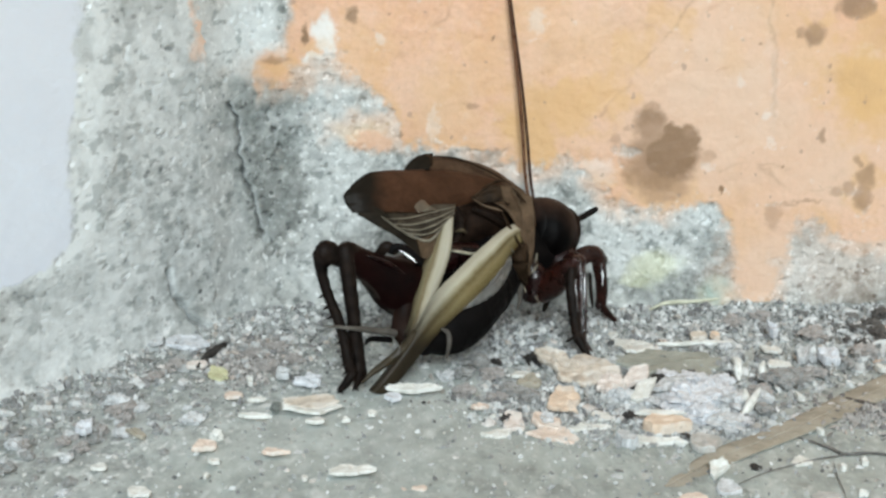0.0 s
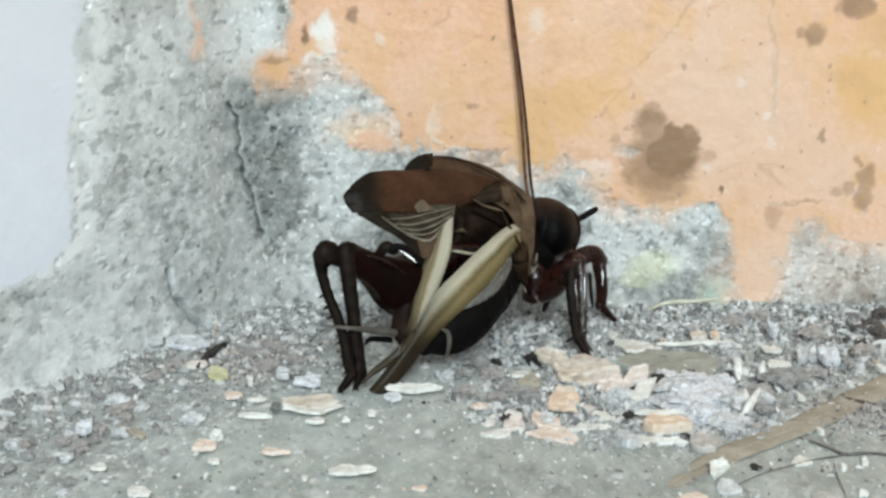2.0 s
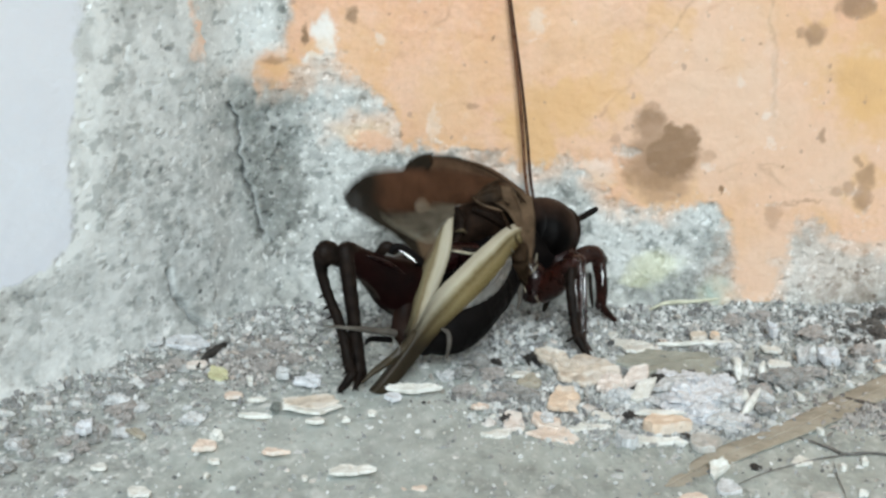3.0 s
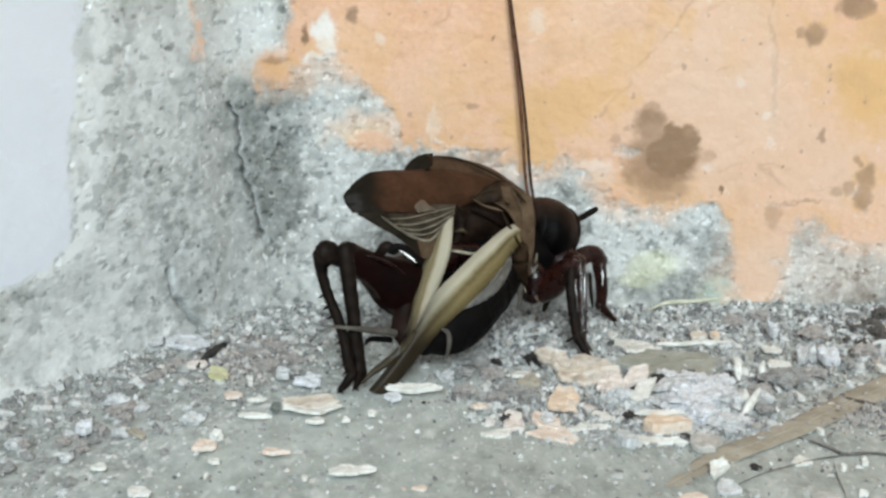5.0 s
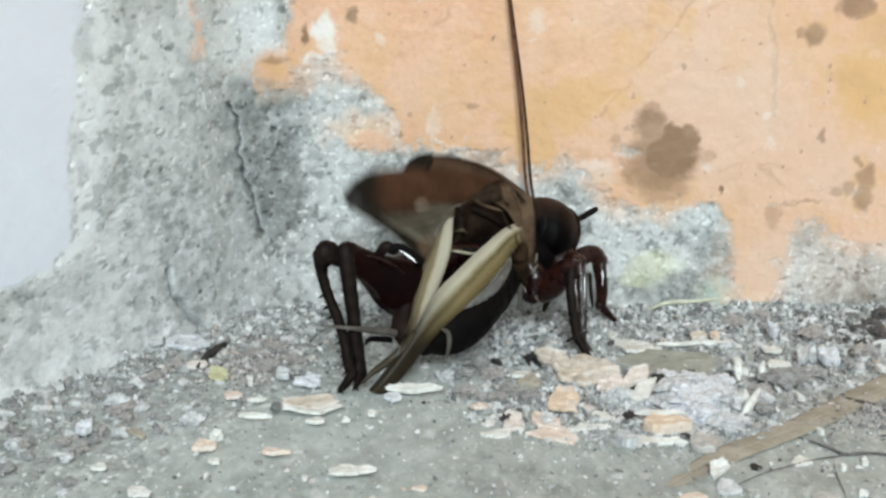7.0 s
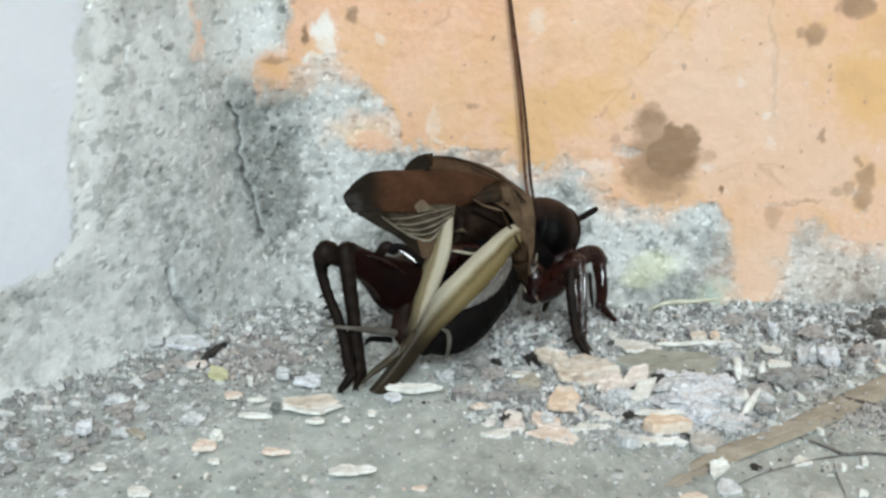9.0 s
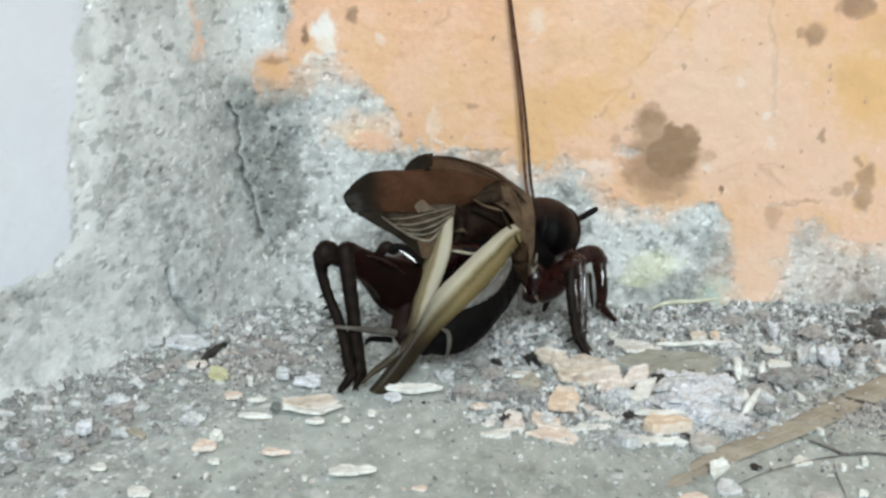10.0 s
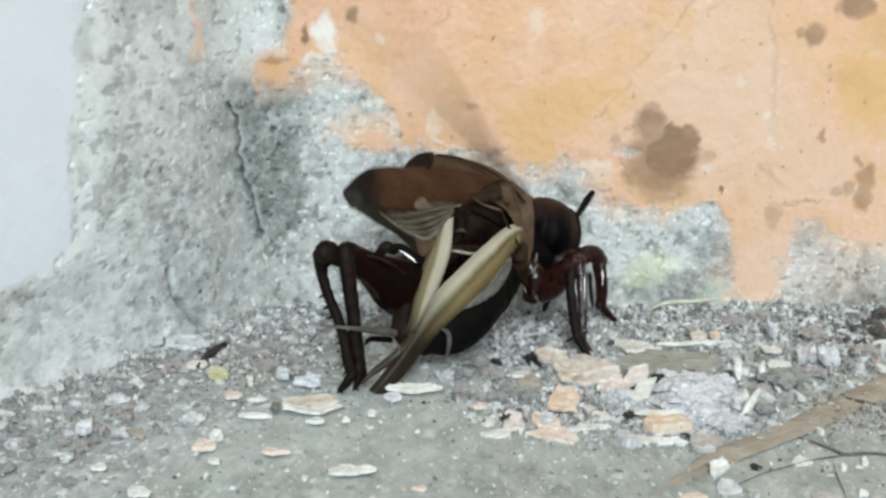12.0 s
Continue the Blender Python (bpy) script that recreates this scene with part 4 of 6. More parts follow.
antenna = organ("antenna", limb(FEELER_LINE, [0.13, 0.14, 0.16, 0.16, 0.15, 0.13, 0.10, 0.04], sides=12, steps=8), FEELER, "long brown thread-like feeler", head, FEELER_PIVOT, HEAD_PIVOT)
PAIR_LINE = [(8.75, -3, 8.4), (7.98, -2.4, 12.29), (7.59, -2.1, 16.63), (7.04, -1.9, 21.45), (6.4, -1.8, 25.98), (5.91, -1.8, 29.47), (5.13, -1.8, 33.66), (4.21, -1.9, 37.8)]
antenna_pair = organ("antenna", limb(PAIR_LINE, [0.13, 0.14, 0.14, 0.13, 0.12, 0.10, 0.07, 0.04], sides=12, steps=8), FEELER_DARK, "long dark brown thread-like feeler", head, FEELER_PIVOT, HEAD_PIVOT)
STUB_PIVOT = (11.31, -5, 9)
stub = organ("antenna_stub", limb([(11.11, -5, 8.9), (11.91, -5, 9.36), (12.91, -5, 9.98), (13.61, -5, 10.39)], [0.24, 0.27, 0.31, 0.26], sides=10), DARK_LEG, "short broken black feeler", head, STUB_PIVOT, HEAD_PIVOT)
organ("palp", limb([(9.32, -9, 3.22), (9.03, -9, 2.61), (8.83, -9.2, 2.15)], [0.25, 0.26, 0.16], sides=8), DARK_LEG)


def leg(name, mat, label, femur, femur_r, tibia, tibia_r, tarsus, tarsus_r, low_mat, knee_r):
    thigh = organ(name, limb(femur, femur_r, sides=20, steps=7), mat, label)
    k = Vector(femur[-1])
    organ("knee", limb([k + Vector((0.35, 0.2, 0.1)) * knee_r, k, k + Vector((-0.1, -0.1, -0.7)) * knee_r], [(0.7 * knee_r, 0.8 * knee_r), (0.75 * knee_r, 0.95 * knee_r), (0.6 * knee_r, 0.6 * knee_r)], sides=16, steps=4), low_mat, "", thigh)
    organ("tibia", limb(tibia, tibia_r, sides=14, steps=7, rough=0.14, up=FRONT), low_mat, "", thigh)
    organ("tarsus", limb(tarsus, tarsus_r, sides=12, steps=5, up=FRONT), low_mat, "", thigh)
    for side in (-1, 1):
        tip = Vector(tarsus[-1])
        organ("claw", limb([tip, tip + Vector((0.12 * side, -0.15, -0.05)), tip + Vector((0.22 * side, -0.22, -0.22))], [0.11, 0.08, 0.03], sides=6, steps=2), low_mat, "", thigh)
    return thigh


def spines(thigh, line, count, out, length, seed=3):
    rng = random.Random(seed)
    rows = spline(line, 12)
    for k in range(count):
        c = Vector(rows[int((k + 1.3 + rng.uniform(-0.25, 0.25)) / (count + 1) * (len(rows) - 1))])
        size = length * rng.uniform(0.75, 1.15)
        tip = c + Vector(out) * size + Vector((0, 0, -0.4 * size))
        organ("spine", limb([c, (c + tip) / 2, tip], [0.2, 0.13, 0.02], sides=6, steps=2, caps=False), DARK_LEG, "", thigh)


near_tibia = [(-7.55, -24.4, 10.41), (-7.38, -24.7, 8.77), (-7.08, -25, 6.58), (-6.83, -25.3, 4.38), (-6.66, -25.6, 2.41), (-6.48, -25.8, 1.24)]
near_hind = leg("hind_leg", FEMUR, "dark red-brown swollen hind leg with a bent knee", [(-1.93, -19.4, 6.04), (-2.83, -20, 6.51), (-3.95, -20.8, 7.26), (-5.21, -21.8, 8.37), (-6.19, -22.7, 9.31), (-6.99, -23.6, 10.1), (-7.52, -24.2, 10.55)],
                [(1.3, 1.9), (1.5, 2.3), (1.45, 2.25), (1.15, 1.62), (0.95, 1.2), (0.85, 1.0), (0.75, 0.9)], near_tibia, [(0.7, 0.66), (0.62, 0.58), (0.57, 0.55), (0.55, 0.52), (0.6, 0.55), (0.56, 0.5)],
                [(-6.43, -25.9, 1.36), (-6.59, -26.4, 0.86), (-6.79, -26.9, 0.47)], [0.42, 0.3, 0.2], DARK_LEG, 0.95)
# strip added under the thigh, floor light painted in its colour
organ("femur_floor_glow", limb([(-6.84, -23.3, 8.9), (-5.81, -22.6, 7.73), (-4.69, -21.8, 6.48), (-3.81, -21.2, 5.35), (-3.19, -20.8, 4.32)], [(0.2, 0.2), (0.4, 0.5), (0.5, 0.62), (0.5, 0.62), (0.3, 0.4)], sides=12, rough=0.08), FLOOR_LIT, "lower edge of the thigh coloured as lit by the floor", near_hind)
organ("femur_edge", limb([(-6.35, -23.8, 10.37), (-5.15, -23, 9.83), (-4.03, -22.2, 9.11), (-3.06, -21.6, 8.24)], [0.06, 0.16, 0.16, 0.06], sides=8), RED_SHELL, "", near_hind)
organ("hip", limb([(-2.64, -20.4, 7.08), (-3.08, -21.4, 5.31), (-3.25, -22.2, 4.02), (-2.88, -22.8, 3.07)], [(0.7, 0.5), (0.85, 0.5), (0.9, 0.5), (0.7, 0.4)], sides=14, rough=0.12, up=FRONT), BROWN_SHELL, "blackish hip", near_hind)
far_tibia = [(-9.54, -24.8, 10.5), (-9.34, -25, 8.83), (-8.82, -25.2, 7.17), (-8.21, -25.4, 5.68), (-7.69, -25.7, 3.95), (-7.34, -26, 2.3), (-7.04, -26.1, 1.23)]
far_hind = leg("hind_leg", DARK_LEG, "blackish bent hind leg with spiny shin", [(-3.18, -18.6, 7.27), (-5.53, -20.6, 8.38), (-6.88, -22.4, 9.43), (-8.12, -23.8, 10.19), (-9.11, -24.7, 10.7)],
               [(1.0, 1.3), (1.1, 1.3), (0.95, 1.05), (0.85, 0.85), (0.78, 0.82)], far_tibia, [(0.62, 0.6), (0.45, 0.45), (0.42, 0.42), (0.43, 0.42), (0.42, 0.4), (0.5, 0.44), (0.46, 0.4)],
               [(-7.03, -26.2, 1.35), (-7.5, -26.7, 0.77), (-7.96, -27.1, 0.34)], [0.46, 0.34, 0.27], DARK_LEG, 0.98)
spines(far_hind, far_tibia[1:], 8, (-0.85, -0.3, 0), 0.85, 5)
spines(far_hind, far_tibia[1:], 5, (0.75, -0.5, 0), 0.7, 6)
spines(near_hind, near_tibia[1:], 6, (-0.8, -0.5, 0), 0.75, 7)
organ("middle_leg", limb([(-1.89, -21.4, 9.21), (-2.51, -21.6, 9.89), (-3.22, -21.8, 10.44), (-3.85, -21.9, 10.51), (-4.12, -22, 10.16)], [(0.34, 0.36), (0.34, 0.36), (0.3, 0.32), (0.26, 0.3), (0.2, 0.22)], sides=14), BLACK_SHELL, "black bent middle leg")
# flat glossy sliver added, tilted to give the leg its lamp highlight
organ("middle_leg_glint", limb([(-2.09, -23.1, 9.54), (-2.53, -23, 9.88), (-3.02, -22.9, 10.22), (-3.47, -22.82, 10.48)], [(0.1, 0.035), (0.17, 0.045), (0.14, 0.045), (0.06, 0.03)], sides=20, steps=6, up=TO_LAMP), GLOSS_SHELL, "added glossy sliver that mirrors the lamp on the leg")
organ("middle_leg", limb([(-5.04, -21.4, 9.94), (-4.49, -21.6, 10.49), (-3.9, -21.6, 10.17)], [0.38, 0.5, 0.38], sides=12), DARK_LEG, "brown knee of the other middle leg")
fore = leg("fore_leg", RUST_SHELL, "dark red-brown foreleg planted on the floor", [(7.52, -11, 4.01), (8.69, -11, 4.51), (9.87, -12, 5.74), (10.75, -13, 6.96), (11.18, -13.5, 7.56)],
    [0.75, 1.2, 1.2, 0.85, 0.5], [(10.9, -13.5, 6.78), (10.78, -14.2, 5.37), (10.98, -15, 3.61), (11.18, -15.8, 2.25), (11.31, -16.2, 1.37)], [(0.5, 0.5), (0.47, 0.45), (0.48, 0.45), (0.46, 0.42), (0.4, 0.4)],
    [(11.25, -16.2, 1.67), (11.88, -16.8, 0.56), (12.43, -17.2, -0.25), (13.63, -17.5, -0.66)], [0.42, 0.33, 0.27, 0.12], DARK_LEG, 0.5)
organ("spur", limb([(11.14, -16.4, 1.82), (10.56, -16.7, 1.51), (10.17, -16.9, 1.37)], [0.16, 0.11, 0.03], sides=8), DARK_LEG, "", fore)
other = leg("fore_leg", RUST_SHELL, "dark red glossy foreleg beside its pair", [(10.59, -10, 6.39), (11.22, -10.6, 7.02), (11.74, -11.4, 7.1)], [0.6, 0.65, 0.55],
    [(11.72, -11.6, 6.94), (11.85, -12.2, 5.14), (11.92, -13, 3.1), (11.89, -13.8, 0.72)], [(0.5, 0.36), (0.46, 0.32), (0.42, 0.3), (0.34, 0.28)], [(11.82, -14, 1.08), (12.1, -14.2, 0.53), (12.48, -14.4, 0.09)], [0.3, 0.22, 0.12], RUST_SHELL, 0.4)
# thin slivers added on the shins, turned so each catches a lamp highlight
for a, b, c, w in (((11.06, -14.7, 6.27), (11.24, -15.2, 4.63), (11.28, -15.6, 2.78), 0.10), ((12.01, -12.9, 6.54), (12.04, -13.6, 4.24), (11.93, -14.4, 1.28), 0.12), ((13.94, -7.3, 5.99), (14.12, -7.7, 5.06), (14.06, -8.05, 4.01), 0.10)):
    organ("shin_glint", limb([a, b, c], [(0.4 * w, 0.02), (w, 0.025), (0.5 * w, 0.02)], sides=16, up=TO_LAMP), GLOSS_SHELL, "added glossy sliver for a highlight on the shin", fore)
leg("middle_leg", RUST_SHELL, "dark red-brown bent leg by the wall", [(9.25, -8, 5.54), (11.57, -7.5, 6.24), (12.8, -7, 6.74), (13.53, -6.7, 6.58), (13.91, -6.5, 6.02)],
    [0.9, 0.85, 0.8, 0.78, 0.66], [(13.87, -6.4, 5.79), (14.07, -6.2, 4.51), (14.24, -5.8, 3.06), (14.25, -5.4, 1.71)], [(0.68, 0.5), (0.58, 0.5), (0.54, 0.45), (0.46, 0.4)],
    [(14.15, -5.4, 1.71), (14.81, -5, 0.93), (15.58, -4.7, 0.12)], [0.48, 0.36, 0.22], RUST_SHELL, 0.72)
organ("spur", limb([(13.02, -7.2, 4.94), (13.16, -7, 3.35), (13.36, -6.8, 1.75)], [0.14, 0.17, 0.06], sides=8, up=FRONT), DARK_LEG, "thin dark shin behind")
organ("hip", limb([(7.4, -11, 6.61), (7.9, -11, 5.41), (7.79, -11.5, 4.03)], [0.9, 1.2, 0.75], sides=16), RED_SHELL, "dark glossy hip")
# pale slivers: bright glints by the wing root, put into colour
for a, b, c, w in (((7.94, -13.2, 8.18), (7.89, -13.3, 7.71), (7.8, -13.3, 7.32), 0.11), ((7.99, -13.4, 7.2), (7.75, -13.5, 6.83), (7.46, -13.6, 6.51), 0.12), ((6.74, -13.8, 5.57), (6.89, -13.8, 5.23), (7.03, -13.8, 4.88), 0.09), ((7.9, -13, 4.29), (8.1, -13, 3.95), (8.29, -13, 3.6), 0.05), ((5.55, -16.6, 9.29), (5.69, -16.6, 9.15), (5.83, -16.6, 9.01), 0.09)):
    organ("wing_root_and_glint", limb([a, b, c], [0.05, w, 0.05], sides=10, steps=3, rough=0.3), VEIN, "small pale sliver coloured as a glint")
organ("wing_root_and_glint", limb([(6.17, -14.6, 7.03), (6.38, -14.4, 5.71), (6.49, -14.2, 4.49), (6.32, -14, 3.45)], [(0.1, 0.08), (0.26, 0.1), (0.22, 0.1), (0.1, 0.06)], sides=10, rough=0.3, up=FRONT), TAIL, "crumpled grey wing root")
organ("hip", limb([(10.01, -7.5, 7.36), (10.21, -8.5, 5.8), (9.63, -10, 4.63)], [1.6, 1.7, 1.1], sides=18), RED_SHELL, "dark red shoulder of the foreleg")
organ("cercus", limb([(-3.78, -22.5, 3.64), (-5.16, -24, 4.22), (-6.73, -26.3, 5.01), (-8.17, -26.9, 5.3), (-9.19, -27.2, 5.43)], [0.34, 0.30, 0.2, 0.13, 0.05], sides=10, rough=0.1), TAIL, "grey-brown tapering tail feeler")
organ("cercus", limb([(-4.24, -22.5, 3.08), (-5.2, -23.2, 3.36), (-5.8, -23.8, 3.48), (-6.06, -24, 3.26)], [0.25, 0.24, 0.2, 0.14], sides=8), BLACK_SHELL)
organ("cercus", limb([(-0.09, -23.6, 4.3), (0.4, -24, 4.04), (0.49, -24.3, 3.2), (0.27, -24.4, 2.12)], [0.12, 0.2, 0.2, 0.08], sides=10), TAIL, "grey-brown tapering tail feeler")

# folded hindwings: two pale pleated shafts that end in one brown stem
shaft = organ("hindwing", blade([[(-0.64, -18.3, 10.41), (-1.64, -19.6, 8.53), (-2.26, -21.2, 6.57), (-2.6, -22.6, 5.06), (-3.12, -23.8, 3.89)],
                                 [(-0.09, -18.6, 11.4), (-0.95, -20.4, 8.89), (-1.62, -22, 6.94), (-2.05, -23.4, 5.45), (-2.66, -24.6, 3.92)],
                                 [(0.37, -18.4, 12.02), (0, -20, 9.46), (-0.81, -21.7, 7.43), (-1.52, -23.2, 5.76), (-2.26, -24.6, 3.74)],
                                 [(0.78, -17.8, 12.18), (0.59, -19.2, 9.84), (-0.18, -20.8, 7.59), (-1.17, -22.6, 5.8), (-1.87, -24.2, 3.54)]], 0.12, pleats=1.5, depth=0.05), HINDWING, "cream and tan pleated hindwing")
long_shaft = organ("hindwing", blade([[(6.75, -13.4, 10.95), (5.09, -16, 10.88), (3.03, -18.4, 9.67), (0.82, -20.6, 8.01), (-0.76, -22.2, 6.72), (-2.05, -23.8, 4.81), (-3.45, -25, 2.84), (-4.93, -26.2, 1.08), (-5.74, -26.9, 0.28)],
                                      [(7.03, -13.6, 10.5), (5.44, -16.6, 10.53), (3.48, -19.2, 9.19), (1.26, -21.5, 7.47), (-0.4, -23, 5.99), (-1.73, -24.6, 4.47), (-3.17, -25.7, 2.58), (-4.69, -26.7, 0.86), (-5.42, -27.2, 0.19)],
                                      [(7.23, -13.6, 9.92), (5.74, -16.4, 9.92), (3.99, -19, 8.49), (1.9, -21.4, 6.71), (0.13, -23, 5.16), (-1.33, -24.5, 3.99), (-2.82, -25.6, 2.19), (-4.34, -26.7, 0.59), (-5.07, -27.2, 0.06)],
                                      [(7.34, -13.4, 9.2), (5.91, -15.8, 9.12), (4.53, -18.2, 7.74), (2.46, -20.6, 6.05), (0.63, -22.4, 4.77), (-0.8, -23.8, 3.62), (-2.48, -25, 1.78), (-3.92, -26.3, 0.33), (-4.56, -26.9, -0.04)]], 0.14, pleats=1.5, depth=0.06), LONG_HINDWING, "cream and olive-yellow pleated hindwing with a brown tip")
organ("wing_stem", limb([(-2.3, -24.6, 4.2), (-3, -25.2, 3.26), (-4.05, -25.8, 2.42), (-5.26, -26.4, 1.68), (-6.21, -26.9, 0.92)], [(0.35, 0.3), (0.42, 0.35), (0.38, 0.32), (0.3, 0.26), (0.15, 0.15)], sides=12, rough=0.22), DULL_WING, "dull brown folded wing stem", shaft)
organ("wing_stem", limb([(-3.34, -25.9, 3.46), (-3.51, -26.1, 2.96), (-4.04, -26.2, 2.63)], [0.08, 0.2, 0.06], sides=10, rough=0.3), TAIL, "pale frayed spot on the stem", shaft)
organ("wing_knot", limb([(-0.64, -18.9, 10.72), (-0.73, -19.1, 10.2), (-1, -19.4, 9.7)], [0.1, 0.2, 0.06], sides=10, rough=0.2), TEGMEN_SIDE, "brown wing joint", shaft)
organ("membrane", blade([[(5.65, -16.4, 8.96), (4.42, -18.6, 7.65), (3.01, -20.4, 6.47), (1.26, -21.8, 5.23)], [(5.64, -16.8, 7.9), (4.89, -18.6, 6.89), (3.55, -20.4, 6.09), (1.44, -21.8, 5.32)],
                         [(5.41, -17, 7.09), (4.62, -18.6, 6.32), (3.28, -20.4, 5.72), (1.54, -21.8, 5.37)]], 0.05), MEMBRANE, "clear veined wing membrane", long_shaft)
for a, b, c in (((5.39, -17.2, 8.85), (4.59, -19, 7.55), (2.81, -20.9, 6.12)), ((5.53, -17.2, 8.09), (4.69, -19, 6.98), (3.09, -20.8, 5.91))):
    organ("vein", limb([a, b, c], [0.02, 0.05, 0.02], sides=6, steps=5), TAIL, "", long_shaft)
organ("wing_base", limb([(6.64, -15.2, 9), (6.3, -15.6, 8.12), (6.52, -15.2, 6.97), (6.94, -14.6, 5.95)], [0.5, 0.75, 0.6, 0.25], sides=14, rough=0.1), TEGMEN_DARK, "crumpled brown wing base")

# raised forewings
WING_PIVOT = (6.86, -10, 11.13)


def wing_organ(name, bm, mat, label=""):
    return organ(name, bm, mat, label, near_wing, WING_PIVOT, WING_PIVOT)


NEAR_WING = [[(6.87, -9.5, 12.52), (3.66, -11, 14.4), (-0.42, -14, 15.38), (-3.86, -17, 15.87), (-6.06, -19.4, 16.03), (-7.37, -20.4, 15.06)],
             [(5.86, -10.5, 12.35), (2.9, -13, 13.77), (-0.88, -16, 14.62), (-4.18, -18.8, 15.2), (-6.47, -20.4, 15.15), (-7.88, -20.9, 14.51)],
             [(4.86, -11.5, 12.54), (2.64, -14, 13.32), (-0.65, -17, 13.62), (-3.89, -19.6, 14.09), (-6.18, -21, 14.26), (-7.73, -21.3, 13.95)],
             [(3.88, -12, 12.63), (2.17, -14.5, 12.7), (-0.64, -17.6, 12.42), (-3.53, -20, 12.97), (-5.64, -21.3, 13.22), (-7.15, -21.6, 13.23)]]
near_wing = organ("forewing", blade(NEAR_WING, 0.10, crumple=0.25), TEGMEN, "brown leathery raised forewing with a sooty tip", cricket, WING_PIVOT)
wing_organ("wing_edge", blade([[(-7.24, -21.3, 13.86), (-5.2, -21, 13.53), (-3.56, -20.8, 12.12), (-2.08, -20.2, 10.8), (-1.27, -19.8, 9.97)], [(-6.7, -21.6, 13.09), (-5.19, -21.5, 12.44), (-3.6, -21, 11.51), (-2.27, -20.3, 10.26), (-1.55, -19.9, 9.43)], [(-6.43, -21.6, 13), (-5.1, -21.5, 12.07), (-3.69, -21, 11.15), (-2.54, -20.4, 10.01), (-1.82, -20, 9.27)]], 0.10), TEGMEN_MARGIN, "sooty brown wing margin")
wing_organ("wing_fold", blade([[(-2.08, -20.6, 10.88), (-1.36, -20, 10.94), (-0.37, -19, 11.2)], [(-1.9, -20.5, 10.03), (-1.27, -20, 10.01), (-0.64, -19.3, 10.33)], [(-1.72, -20.4, 9.36), (-1.23, -20.2, 9.22), (-0.82, -19.8, 9.69)]], 0.08), TEGMEN_SIDE, "grey-brown wing fold")
wing_organ("membrane", blade([[(-5.58, -20.4, 13.51), (-3.59, -19.4, 13.23), (-1.1, -17.6, 13.17), (1.02, -16.5, 12.97)], [(-4.22, -21.1, 12.18), (-2.8, -20.2, 11.91), (-0.73, -18.6, 12.06), (0.92, -17.2, 12.54)],
                         [(-3.51, -20.9, 11.68), (-2.26, -20.2, 11.07), (-1, -19.4, 10.82), (0.73, -18, 12.22)]], 0.06), HARP, "grey-brown ribbed wing field")
for a, b, c, d, w in (((-4.57, -21.3, 12.67), (-2.79, -20.5, 12.61), (-0.87, -18.7, 12.73), (1.02, -16.9, 12.86), 0.07), ((-4.21, -21.4, 12.33), (-2.53, -20.5, 12.06), (-0.73, -18.9, 12.21), (0.92, -17.2, 12.63), 0.10),
                      ((-3.76, -21.4, 12.05), (-2.17, -20.5, 11.6), (-0.73, -19.2, 11.75), (0.92, -17.6, 12.42), 0.10), ((-3.23, -21.2, 11.65), (-1.9, -20.5, 11.23), (-0.73, -19.6, 11.32), (0.73, -18, 12.22), 0.10),
                      ((-4.84, -21.3, 12.85), (-3.6, -21, 11.88), (-2.17, -20.4, 10.93), (-1, -19.8, 10.53), 0.15), ((-2.44, -20.7, 11.18), (-1.63, -20.3, 10.73), (-0.91, -19.8, 10.71), (-0.09, -18.8, 11.44), 0.16)):
    wing_organ("vein", limb([a, b, c, d], [0.3 * w, 0.7 * w, 0.75 * w, 0.4 * w], sides=8, steps=5), VEIN)
wing_organ("wing_side", blade([[(2.86, -14.8, 13.23), (3.95, -14.2, 14.12), (5.73, -13.4, 13.89), (7.52, -12.8, 12.87)], [(4.13, -15, 12.88), (5.22, -14.6, 12.81), (6.43, -14, 12.32), (7.7, -13.4, 11.53)],
                          [(5.44, -15.2, 12.06), (6.12, -14.8, 11.51), (6.89, -14.4, 10.95), (7.69, -13.8, 10.25)], [(6.49, -15.2, 10.2), (6.89, -14.8, 9.78), (7.24, -14.5, 9.43), (7.65, -14, 9.03)],
                          [(7.17, -15, 8.47), (7.28, -14.8, 8.33), (7.39, -14.6, 8.19), (7.49, -14.4, 8.05)], [(7.12, -14.6, 6.64), (7.17, -14.5, 6.56), (7.23, -14.4, 6.49), (7.28, -14.3, 6.42)]], 0.10, crumple=0.18, seed=8), TEGMEN_SIDE, "grey-brown folded side of the forewing")
for line, w, mat in (([(2.29, -15.2, 13.3), (3, -15.1, 13.66), (3.65, -14.9, 14.2), (4.5, -14.7, 14.54), (5.26, -14.5, 14.51)], 0.13, TEGMEN_DARK), ([(2.43, -15.4, 13.24), (3.36, -15.5, 12.69), (4.49, -15.6, 12.38), (4.95, -15.6, 12.23)], 0.11, TEGMEN_SIDE),
                     ([(4.85, -15.9, 12.29), (5.41, -16, 11.17), (6.08, -16, 9.93), (6.86, -15.6, 8.79)], 0.12, TEGMEN_DARK), ([(5.73, -14.5, 13.94), (6.3, -14.6, 13.38), (6.87, -14.5, 12.79)], 0.17, TEGMEN_DARK), ([(5.09, -15.4, 13.05), (5.33, -15.5, 12.79), (5.51, -15.5, 12.88)], 0.12, TEGMEN_DARK),
                     ([(5.45, -14.3, 14.28), (6, -14.8, 13.51), (6.48, -15, 12.22), (6.67, -15.2, 10.82)], 0.06, TEGMEN_SIDE)):
    wing_organ("vein", limb(line, [0.4 * w] + [w] * (len(line) - 2) + [0.4 * w], sides=8, steps=5), mat)
